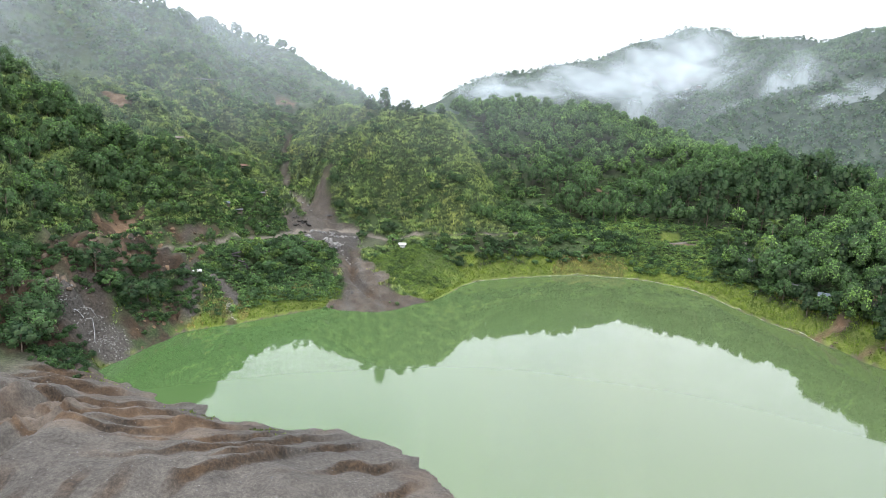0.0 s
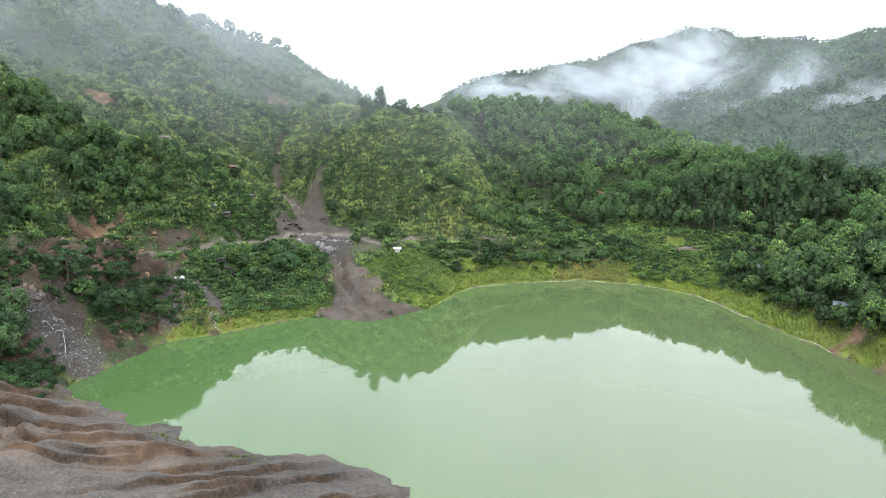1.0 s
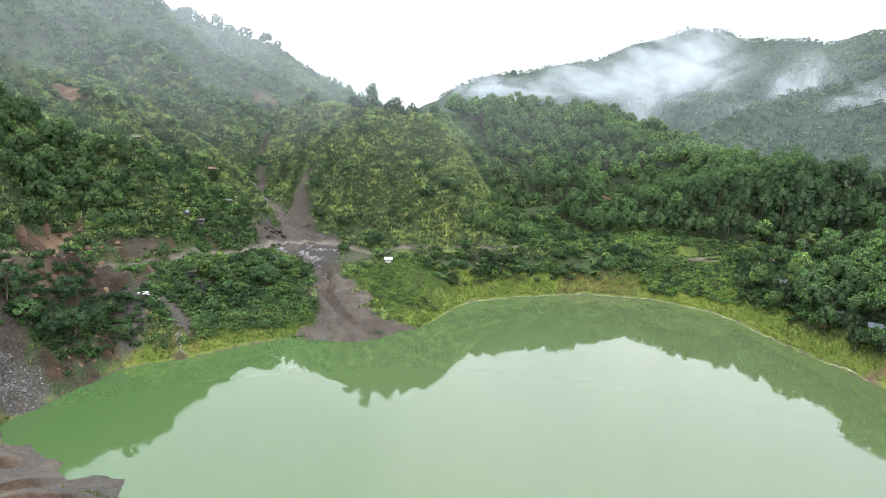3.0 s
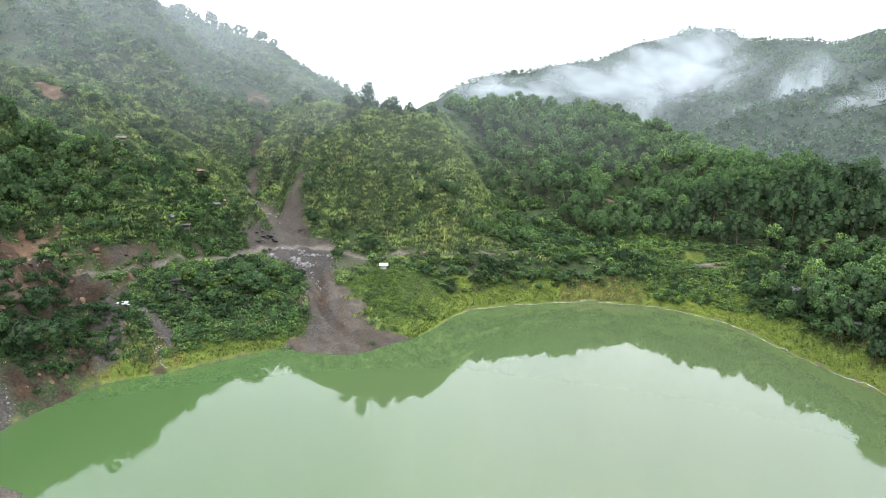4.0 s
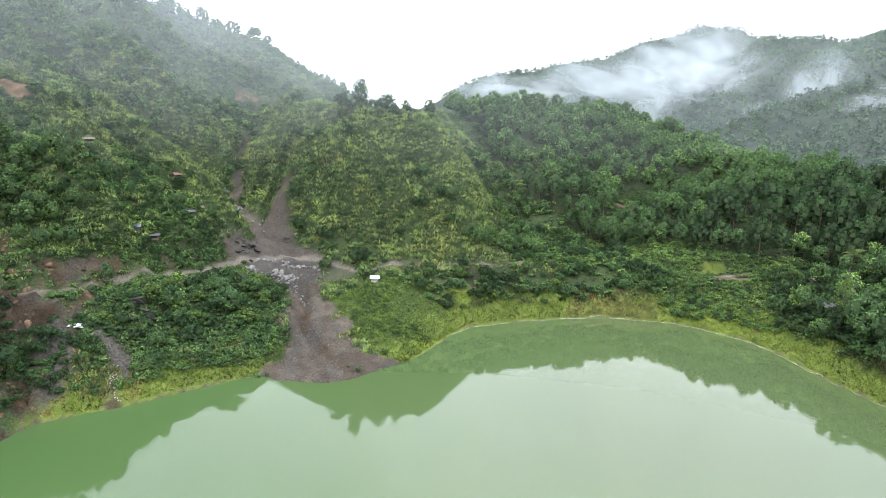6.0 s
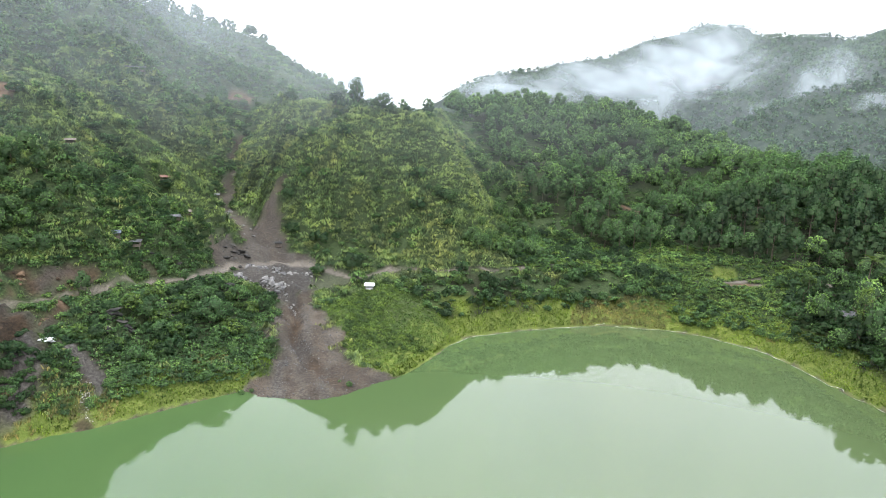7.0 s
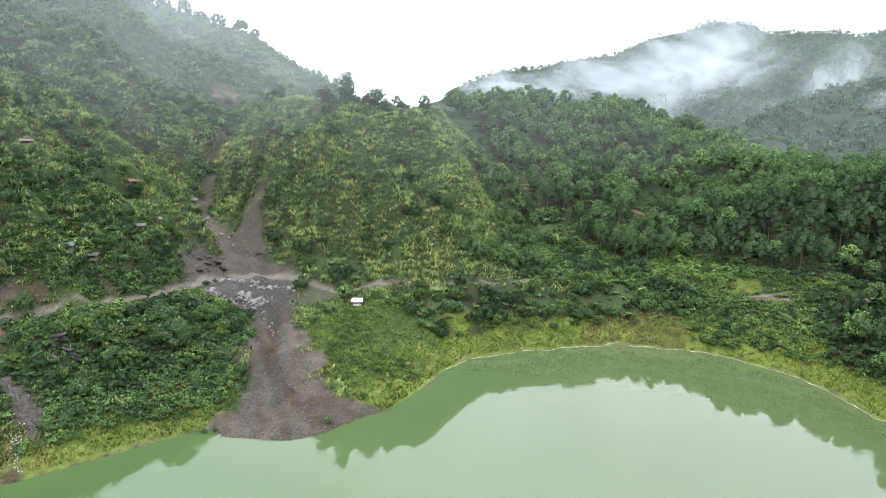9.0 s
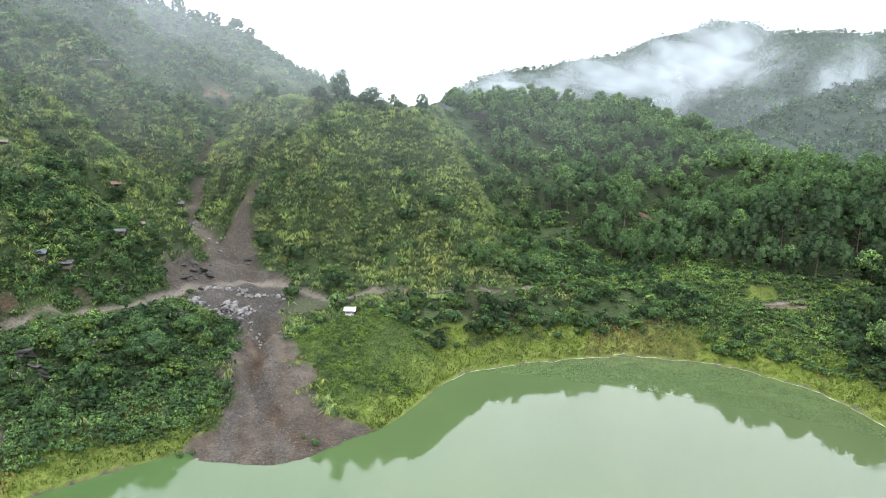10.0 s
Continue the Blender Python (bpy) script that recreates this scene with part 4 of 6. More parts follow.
def thick(x, y):
    lane = line_near(x, y, [(50, 256, 0), (64, 246, 0), (74, 236, 0), (84, 237, 0)])[0]
    return inside(x, y, FLAT) & ~inside(x, y, RIGHT_BANK) & green(x, y) & ~inside(x, y, PLOT) & ~inside(x, y, STRAW) & (lane + fbm(x, y, 6, 2, 37) * 3 > 4) & ~((x > 73) & (x < 94) & (y > 224) & (y < 236))


for k, (mat, words) in enumerate(((M_SHRUB, "lush green shrubs on the flat below the forest"), (M_DARK, "dark green thicket on the flat below the forest"), (M_FOREST, "leafy mid-green bushes on the flat below the forest"))):
    x, y = spots(rng, 1300, (18, 205, 110, 268), lambda x, y: thick(x, y) & (fbm(x, y, 9, 2, 17 + k) + (0.35 if k == 1 else -0.1) * smooth(56, 48, x) > 0.0))
    tagged(scatter("flat_shrubs", shrubs, x, y, rng.uniform(0.5, 1.25, len(x)) * (1 - 0.35 * smooth(68, 76, x)), mat, rng), words, "shrubs", kind="stuff")
x, y = spots(rng, 1500, (-66, 146, -34, 190), lambda x, y: green(x, y) & ~inside(x, y, MOUND) & (shore_gap(x, y) > 3.5) & (fbm(x, y, 6, 2, 38) > -0.2))
tagged(scatter("slope_shrubs", low_shrubs, x, y, rng.uniform(0.3, 0.75, len(x)), M_SHRUB, rng), "green ferns and weeds on the bank below the thicket", "shrubs", kind="stuff")
x, y = spots(rng, 2200, (-28, 180, 4, 220), lambda x, y: inside(x, y, FIELD) & green(x, y) & (fbm(x, y, 8, 2, 35) > 0.0))
tagged(scatter("meadow_shrubs", low_shrubs, x, y, rng.uniform(0.22, 0.6, len(x)), M_LIGHTLEAF, rng), "small light green shrubs in the meadow grass", "shrubs", kind="stuff")
x, y = spots(rng, 2600, (74, 230, 94, 246), lambda x, y: inside(x, y, PLOT))
tagged(scatter("crop_plot", low_tufts, x, y, rng.uniform(0.5, 0.8, len(x)), M_SHORE, rng), "small bright yellow-green crop plot beside the track", "crop", kind="stuff")
x, y = spots(rng, 9000, (-30, 178, 6, 222), lambda x, y: inside(x, y, FIELD) & green(x, y))
tagged(scatter("meadow_grass", tufts, x, y, rng.uniform(0.3, 0.6, len(x)), M_FIELD, rng), "bright green tall grass on the flat above the shore", "grass", kind="stuff")
x, y = spots(rng, 210000, (-75, 118, 105, 232), lambda x, y: green(x, y, 0.5) & ((shore_gap(x, y) < 9) | inside(x, y, STRAW)) & (zone(x, y, SHORE_CLIFF) < 0.25) & ~inside(x, y, FIELD) & (y > 118))
dry = fbm(x, y, 11, 3, 18) + 1.2 * inside(x, y, STRAW) + 0.3 * (x < -30) > 0.75
tagged(scatter("shore_grass", low_tufts, x[~dry], y[~dry], rng.uniform(0.5, 1.0, (~dry).sum()), M_SHORE, rng), "yellow-green grass along the water's edge", "grass", kind="stuff")
tagged(scatter("dry_shore_grass", low_tufts, x[dry], y[dry], rng.uniform(0.6, 1.15, dry.sum()), M_DRY, rng), "straw-coloured dry grass on the lake bank", "grass", kind="stuff")
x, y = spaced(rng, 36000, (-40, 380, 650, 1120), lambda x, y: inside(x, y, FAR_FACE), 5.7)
tagged(scatter("far_forest", canopy_far, x, y, rng.uniform(0.65, 1.2, len(x)), M_FAR_HAZED, rng, 1.4), "misty forest on the distant mountain", "forest", kind="stuff")
x, y = spaced(rng, 9000, (-110, 118, 150, 325), lambda x, y: green(x, y) & (shore_gap(x, y) > 5) & (inside(x, y, MOUND) | (inside(x, y, FOREST) & (y < 325)) | inside(x, y, BUSH_BELT) | inside(x, y, FLAT) | (inside(x, y, RIGHT_BANK) & (x < 130))) & ~inside(x, y, PLOT), 0.9)
tagged(scatter("undergrowth", weeds, x, y, rng.uniform(0.7, 1.5, len(x)), M_SHRUB, rng, 0.1), "low leafy undergrowth of creepers and weeds", "undergrowth", kind="stuff")
x, y = spaced(rng, 16000, (-225, 100, 10, 450), lambda x, y: hill(x, y) & ((y > 285) | (x < -118)) & (y < 480 + 0.2 * x), 3.7)
tagged(scatter("upland_scrub", low_shrubs, x, y, rng.uniform(0.6, 1.3, len(x)) * (1 + 0.3 * fbm(x, y, 14, 2, 19)), M_UPLAND, rng), "green scrub covering the upper hillside", "scrub", kind="stuff")
x, y = spots(rng, 2600, (-98, 104, -62, 166), lambda x, y: (shore_gap(x, y) > 2) & (fbm(x, y, 8, 3, 33) > 0.0 + 0.4 * area(x, y, CLIFF_UP)) & (zone(x, y, CHUTE) < 0.3))
tagged(scatter("cliff_scrub", shrubs, x, y, rng.uniform(0.3, 0.8, len(x)), M_MID, rng), "patchy green scrub clinging to the brown cliff", "scrub", kind="stuff")
x, y = spots(rng, 5200, (-104, 104, -58, 186), lambda x, y: green(x, y, 0.5) & (shore_gap(x, y) > 3) & (line_near(x, y, ROAD)[0] > 1.6))
half = len(x) * 3 // 5
tagged(scatter("cliff_grass", cane, x[:half], y[:half], rng.uniform(0.35, 0.75, half), M_HILL, rng), "olive grass tufts on the ledges of the cliff", "grass", kind="stuff")
tagged(scatter("cliff_weeds", low_shrubs, x[half:], y[half:], rng.uniform(0.25, 0.7, len(x) - half), M_SHRUB, rng), "green weeds and creepers on the cliff ledges", "weeds", kind="stuff")
x, y = spots(rng, 14000, (-72, 144, -32, 190), lambda x, y: (bare(x, y)[0] < 0.5) & (shore_gap(x, y) > 3) & ~inside(x, y, MOUND))
tagged(scatter("slope_grass", low_tufts, x, y, rng.uniform(0.4, 0.85, len(x)), M_FIELD, rng), "rank green grass on the slope below the track", "grass", kind="stuff")
x, y = spots(rng, 800, (-84, 178, -58, 218), lambda x, y: hill(x, y) & (fbm(x, y, 6, 2, 36) > -0.05) & (line_near(x, y, ROAD)[0] > 2.5))
tagged(scatter("slope_thicket", shrubs, x, y, rng.uniform(0.4, 0.95, len(x)), M_MID, rng), "dense green bushes on the slope above the track", "bushes", kind="stuff")
x, y = np.concatenate([rng.normal((a, b), (c, 0.8), (70, 2)) for a, b, c in ((-66, 108, 3.5), (-72, 110, 2.5), (-42, 98.5, 2.2), (-29, 93.5, 1.6))]).T
keep = shore_gap(x, y) > 0.3
tagged(scatter("bank_tufts", low_tufts, x[keep], y[keep], rng.uniform(0.4, 0.8, keep.sum()), M_SHORE, rng), "patches of pale grass on the gravel bank", "grass", kind="stuff")
x, y = spots(rng, 260, (14, 69, 66, 76.5), lambda x, y: shore_gap(x, y) > 0.2)
tagged(scatter("reeds", tufts, x, y, rng.uniform(0.8, 1.5, len(x)), M_DRY, rng), "dry reeds at the near edge of the lake", "reeds", kind="stuff")
x, y = spots(rng, 330, (60, 274, 78, 298), lambda x, y: green(x, y, 0.7))
tagged(scatter("clearing_scrub", low_shrubs, x, y, rng.uniform(0.3, 0.75, len(x)), M_UPLAND, rng), "low scrub in a clearing of the ridge forest", "scrub", kind="stuff")

# ---- trees as things: trunk and crown ----
M_BARK, n_, l_, b_ = material("bark", 0.9)
l_.new(ramp(n_, l_, noise_node(n_, l_, 6, 5), [(0.3, (0.05, 0.04, 0.03)), (0.7, (0.16, 0.13, 0.10))]), b_.inputs["Base Color"])


def trunk_mesh(rng, height, radius):
    """A tapered, slightly bent trunk with limbs."""
    verts, faces = [], []

    def limb(p, q, r0, r1, bend):
        start = len(verts)
        n = 4
        axis = (q - p) / np.linalg.norm(q - p)
        u = np.cross(axis, [0.3, 0.9, 0.1])
        u /= np.linalg.norm(u)
        v = np.cross(axis, u)
        for k in range(n + 1):
            t = k / n
            c = p + (q - p) * t + u * bend * math.sin(t * math.pi)
            r = r0 + (r1 - r0) * t
            for a in range(6):
                verts.append(c + (u * math.cos(a * math.pi / 3) + v * math.sin(a * math.pi / 3)) * r)
        for k in range(n):
            for a in range(6):
                i, j = start + k * 6 + a, start + k * 6 + (a + 1) % 6
                faces.append((i, j, j + 6, i + 6))
    top = np.array([0, 0, height * 0.8])
    limb(np.array([0, 0, -0.5]), top, radius, radius * 0.3, height * 0.03)
    for k in range(4):
        a = k * 1.7 + rng.uniform(0, 0.6)
        base = np.array([0, 0, height * (0.32 + 0.1 * k)])
        limb(base, base + np.array([math.cos(a), math.sin(a), 0.9]) * height * 0.2, radius * 0.45, radius * 0.12, 0.1)
    return np.array(verts), np.array(faces)


def tree_kind(name, rng, height, width, lumps, leaves, size, bottom, point, mat, radius):
    tv, tf = trunk_mesh(rng, height, radius)
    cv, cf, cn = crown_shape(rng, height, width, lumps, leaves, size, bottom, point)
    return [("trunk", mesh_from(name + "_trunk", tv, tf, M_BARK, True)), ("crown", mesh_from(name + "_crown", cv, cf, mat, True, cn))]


def place_thing(name, parts, m, label, category, group=""):
    top = new(name)
    top.empty_display_size = 0.5
    top.matrix_world = m
    for pname, me in parts:
        ob = new(pname, me)
        ob.parent = top
    return tagged(top, label, category, group)


def stand(x, y, turn=0.0, scale=1.0, sink=0.1, tall=1.0):
    z = float(ground_z(np.array([x]), np.array([y]))[0]) - sink
    return pose(x, y, z, 0, 0, turn) @ Matrix.Diagonal((scale, scale, scale * tall, 1))


# same forest trees in darker leaf colours, for the shaded lower edge
SHADED_STAND = [tree_kind("forest_tree", rng, 8.0, 6.0, 16, 900, 0.17, 0.15, 0.3, m, 0.16) for m in (M_DARK, M_MID, M_DARK)]
FOREST_KINDS = [tree_kind("forest_tree", rng, 8.0, 5.8, 16, 900, 0.17, 0.15, 0.35, M_FOREST, 0.16) for _ in range(6)]
BANK_KINDS = [tree_kind("bank_tree", rng, 6.5, 6.4, 17, 900, 0.165, 0.12, 0.1, m, 0.17) for m in (M_DARK, M_DARK, M_MID, M_MID, M_FOREST)]
x, y = spaced(rng, 9000, (-5, 228, 175, 410), lambda x, y: inside(x, y, FOREST) & green(x, y) & (fbm(x, y, 10, 2, 29) > -0.85) & ~((x > 62) & (x < 76) & (y > 278) & (y < 296)), 4.4)
near = (y - 0.15 * np.abs(x - 60) < 284) & (x < 150)
order = np.nonzero(near)[0][:125]
for i in order:
    # trees at this edge get the colours that imitate shade
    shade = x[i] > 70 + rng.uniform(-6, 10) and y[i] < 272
    place_thing("tree", SHADED_STAND[int(rng.integers(3))] if shade else FOREST_KINDS[int(rng.integers(6))], stand(x[i], y[i], rng.uniform(0, 360), rng.uniform(0.75, 1.35) * (1 + 0.25 * float(smooth(80, 120, x[i]))), 0.2, rng.uniform(0.95, 1.25)),
                "broadleaf tree in the dense stand beside the flat, leaves coloured dark for shade" if shade else "young broadleaf tree with upright green crown on the ridge", "tree", "trees of the lower ridge forest")
rest = np.ones(len(x), bool)
rest[order] = False
tagged(scatter("forest", trees_far, x[rest], y[rest], rng.uniform(0.9, 1.5, rest.sum()), M_FOREST, rng), "dense young broadleaf forest on the ridge", "forest", kind="stuff")
x, y = spaced(rng, 1400, (-16, 228, 30, 330), lambda x, y: ~inside(x, y, FOREST) & green(x, y) & (shore_gap(x, y) > 14) & (line_near(x, y, ROAD)[0] > 3) & (fbm(x, y, 9, 2, 28) + smooth(2, 26, x - 0.1 * (y - 250)) * 1.3 > 0.75), 2.8)
tagged(scatter("edge_trees", trees_far, x, y, rng.uniform(0.35, 0.9, len(x)), M_FOREST, rng), "young trees spreading from the forest onto the grassy hill", "trees", kind="stuff")
x, y = spaced(rng, 1700, (85, 105, 172, 270), lambda x, y: inside(x, y, RIGHT_BANK) & green(x, y), 3.0)
near = (x < 135) & (y < 232)
order = np.nonzero(near)[0][:100]
for i in order:
    place_thing("tree", BANK_KINDS[int(rng.integers(5))], stand(x[i], y[i], rng.uniform(0, 360), rng.uniform(0.7, 1.45) * (1 - 0.5 * float(smooth(182, 202, y[i]))), 0.2, rng.uniform(1.0, 1.35)),
                "dark green spreading tree on the lake bank", "tree", "trees along the lake bank")
rest = np.ones(len(x), bool)
rest[order] = False
tagged(scatter("bank_woods", trees_far, x[rest], y[rest], rng.uniform(0.8, 1.5, rest.sum()), M_FOREST, rng), "tangled green woods on the slope above the lake", "woods", kind="stuff")

for k, (a, b, sc) in enumerate(((103.2, 150.5, 0.75), (107, 150, 0.8), (98.5, 161, 0.7), (101.5, 161.5, 0.75), (96.2, 175.5, 0.7), (99, 174.5, 0.6), (128.5, 195, 0.7), (96, 200, 0.7))):
    place_thing("tree", BANK_KINDS[k % 4], stand(a, b, 50 * k, sc, 0.2), "dark green spreading tree beside a bank house", "tree", "trees along the lake bank")
x, y = spaced(rng, 500, (-118, 112, -84, 190), lambda x, y: green(x, y, 0.7) & (fbm(x, y, 14, 2, 34) > -0.3) & (area(x, y, CLIFF_UP, 2.0) < 0.1), 3.2)
for i in range(min(len(x), 34)):
    place_thing("tree", BANK_KINDS[int(rng.integers(5))], stand(x[i], y[i], rng.uniform(0, 360), rng.uniform(0.5, 1.0), 0.2, 1.2),
                "dark green tree on the steep slope above the cliff", "tree", "trees above the cliff")

# ---- bushes as things ----
LEDGE = [(-62, 171, 0), (-58, 173, 0), (-55.5, 179, 0), (-54.5, 184.5, 0)]
LEDGE_TOP = [(-50, 198, 0), (-46, 199, 0)]


def bush_mesh(mat):
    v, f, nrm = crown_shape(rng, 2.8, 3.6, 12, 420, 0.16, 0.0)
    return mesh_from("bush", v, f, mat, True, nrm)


BUSH_KINDS = [bush_mesh(m) for m in (M_DARK, M_MID, M_SHRUB, M_FOREST, M_DARK, M_LIGHTLEAF)]
x, y = spaced(rng, 3000, (-75, 160, 85, 245), lambda x, y: (inside(x, y, MOUND) | inside(x, y, BUSH_BELT)) & green(x, y) & (np.minimum(line_near(x, y, LEDGE)[0], line_near(x, y, LEDGE_TOP)[0]) > 1.8) & (line_near(x, y, ROAD)[0] > 3.2 + 2.0 * (x < -40)), 1.8)
order = np.argsort(y + np.abs(x) * 0.1)
if len(order) > 290:
    tagged(scatter("thicket", shrubs, x[order[290:]], y[order[290:]], rng.uniform(0.8, 1.5, max(0, len(x) - 290)), M_DARK, rng), "dark green thicket of bushes beside the track", "bushes", kind="stuff")
for i in order[:290]:
    ob = new("bush", BUSH_KINDS[int(rng.integers(6))])
    ob.matrix_world = stand(x[i], y[i], rng.uniform(0, 360), rng.uniform(0.5, 1.35), 0.25)
    tagged(ob, "dense dark green leafy bush below the track", "bush", "bushes below the track")

# ---- ground cover that closes the gaps between the bushes ----
rng = np.random.default_rng(77)


def bank_side(x, y):
    """The wooded foot of the bank beside the flat."""
    return green(x, y) & (shore_gap(x, y) > 6.5) & (x - 0.25 * (y - 205) > 86.5) & (y < 231) & ~inside(x, y, PLOT)


x, y = spaced(rng, 3000, (86, 165, 128, 231), bank_side, 2.1)
half = len(x) * 2 // 3
tagged(scatter("bank_thicket", shrubs, x[:half], y[:half], rng.uniform(0.8, 1.5, half), M_DARK, rng), "dark green thicket filling the wooded bank", "bushes", kind="stuff")
tagged(scatter("bank_bushes", shrubs, x[half:], y[half:], rng.uniform(0.9, 1.6, len(x) - half), M_MID, rng), "glossy green bushes among the bank trees", "bushes", kind="stuff")
x, y = spaced(rng, 2600, (-82, 166, -56, 212), lambda x, y: hill(x, y) & (line_near(x, y, ROAD)[0] > 2.0), 1.5)
tagged(scatter("slope_bushes", low_shrubs, x, y, rng.uniform(0.5, 1.15, len(x)), M_FOREST, rng), "leafy green bushes on the slope beside the track", "bushes", kind="stuff")
x, y = spaced(rng, 14000, (18, 200, 110, 268), lambda x, y: inside(x, y, FLAT) & green(x, y) & ~inside(x, y, PLOT) & ~inside(x, y, STRAW), 0.95)
tagged(scatter("flat_weeds", weeds, x, y, rng.uniform(0.6, 1.2, len(x)), M_FIELD, rng, 0.05), "rank green weeds covering the flat", "weeds", kind="stuff")
x, y = spaced(rng, 9000, (-76, 158, -36, 206), lambda x, y: green(x, y) & (shore_gap(x, y) > 3) & (line_near(x, y, ROAD)[0] > 1.6), 0.95)
tagged(scatter("mound_weeds", weeds, x, y, rng.uniform(0.6, 1.2, len(x)), M_FOREST, rng, 0.05), "green creepers and weeds between the bushes", "weeds", kind="stuff")

# ---- mist ----
def mist_material(name, density, scale, soft_top, low=1.0, high=1.9, fade=None):
    """Thin drifting mist: white scattering veil, thick and thin by noise."""
    m = bpy.data.materials.new(name)
    m.use_nodes = True
    n, l = m.node_tree.nodes, m.node_tree.links
    n.clear()
    out = n.new("ShaderNodeOutputMaterial")
    clear = n.new("ShaderNodeBsdfTransparent")
    dif, tra = n.new("ShaderNodeBsdfDiffuse"), n.new("ShaderNodeBsdfTranslucent")
    dif.inputs["Color"].default_value = tra.inputs["Color"].default_value = (0.78, 0.85, 0.9, 1)
    both, veil = n.new("ShaderNodeMixShader"), n.new("ShaderNodeMixShader")
    l.new(dif.outputs["BSDF"], both.inputs[1])
    l.new(tra.outputs["BSDF"], both.inputs[2])
    c = n.new("ShaderNodeTexCoord")
    t = n.new("ShaderNodeTexNoise")
    t.inputs["Scale"].default_value, t.inputs["Detail"].default_value, t.inputs["Distortion"].default_value = scale, 6, 0.45
    l.new(c.outputs["Object"], t.inputs["Vector"])
    if soft_top:
        grad = n.new("ShaderNodeTexGradient")
        grad.gradient_type = "SPHERICAL"
        l.new(c.outputs["Object"], grad.inputs["Vector"])
        shape = n.new("ShaderNodeMath")
        shape.operation = "MULTIPLY_ADD"
        shape.inputs[1].default_value = 1.7
        l.new(t.outputs["Fac"], shape.inputs[0])
        l.new(grad.outputs["Fac"], shape.inputs[2])
        rng_in = n.new("ShaderNodeMapRange")
        rng_in.interpolation_type = "SMOOTHSTEP"
        rng_in.inputs["From Min"].default_value, rng_in.inputs["From Max"].default_value = low, high
        rng_in.inputs["To Max"].default_value = density
        l.new(shape.outputs["Value"], rng_in.inputs["Value"])
        edge = n.new("ShaderNodeMath")
        edge.operation = "MULTIPLY"
        fall = n.new("ShaderNodeMapRange")
        fall.interpolation_type = "SMOOTHSTEP"
        fall.inputs["From Max"].default_value = 0.35
        l.new(grad.outputs["Fac"], fall.inputs["Value"])
        l.new(fall.outputs["Result"], edge.inputs[0])
        l.new(rng_in.outputs["Result"], edge.inputs[1])
        fac = edge.outputs["Value"]
    else:
        rng_in = n.new("ShaderNodeMapRange")
        rng_in.inputs["From Min"].default_value, rng_in.inputs["From Max"].default_value = 0.25, 0.75
        rng_in.inputs["To Min"].default_value, rng_in.inputs["To Max"].default_value = density * 0.4, density * 1.6
        l.new(t.outputs["Fac"], rng_in.inputs["Value"])
        part_z = n.new("ShaderNodeSeparateXYZ")
        l.new(c.outputs["Object"], part_z.inputs["Vector"])
        rise = n.new("ShaderNodeMapRange")
        rise.interpolation_type = "SMOOTHSTEP"
        rise.inputs["From Min"].default_value, rise.inputs["From Max"].default_value = low, high
        l.new(part_z.outputs["Z"], rise.inputs["Value"])
        graded = n.new("ShaderNodeMath")
        graded.operation = "MULTIPLY"
        l.new(rng_in.outputs["Result"], graded.inputs[0])
        l.new(rise.outputs["Result"], graded.inputs[1])
        fac = graded.outputs["Value"]
        if fade:
            side = n.new("ShaderNodeMapRange")
            side.interpolation_type = "SMOOTHSTEP"
            side.inputs["From Min"].default_value, side.inputs["From Max"].default_value = fade
            l.new(part_z.outputs["X"], side.inputs["Value"])
            thin = n.new("ShaderNodeMath")
            thin.operation = "MULTIPLY"
            l.new(fac, thin.inputs[0])
            l.new(side.outputs["Result"], thin.inputs[1])
            fac = thin.outputs["Value"]
    l.new(fac, veil.inputs["Fac"])
    l.new(clear.outputs["BSDF"], veil.inputs[1])
    l.new(both.outputs["Shader"], veil.inputs[2])
    l.new(veil.outputs["Shader"], out.inputs["Surface"])
    return m


def haze_layer(y, density, x0, x1, height, low, high, fade=None):
    """A curved veil of haze across the valley."""
    u, v = np.meshgrid(np.linspace(0, 1, 25), np.linspace(0, 1, 7))
    px = x0 + (x1 - x0) * u
    py = y + 8 * np.sin(u * 7) + 10 * v
    quads = np.arange(25 * 7).reshape(7, 25)
    f = np.stack([quads[:-1, :-1], quads[:-1, 1:], quads[1:, 1:], quads[1:, :-1]], -1).reshape(-1, 4)
    me = mesh_from("haze", np.stack([px, py, -4 + height * v], -1).reshape(-1, 3), f, mist_material("haze", density, 0.02, False, low, high, fade), True)
    return tagged(new("haze", me), "thin veil of humid haze across the valley", "haze", kind="stuff")


for y, d, x0, x1, low, high, fade in ((240, 0.06, -420, 90, 24, 66, (80, -10)), (268, 0.075, -420, 60, 18, 84, (56, -30)), (304, 0.1, -440, -10, 24, 96, (-12, -44)), (345, 0.18, -480, -14, 36, 110, (-16, -60)),
                                      (300, 0.03, 8, 420, -20, 0, (10, 50)), (450, 0.04, 30, 560, -20, 0, (32, 100)), (610, 0.06, 40, 700, -20, 0, (42, 120))):
    haze_layer(y, d, x0, x1, 190 + y * 0.45, low, high, fade)
haze_layer(190, 0.2, -420, -58, 200, 22, 80, (-60, -130))


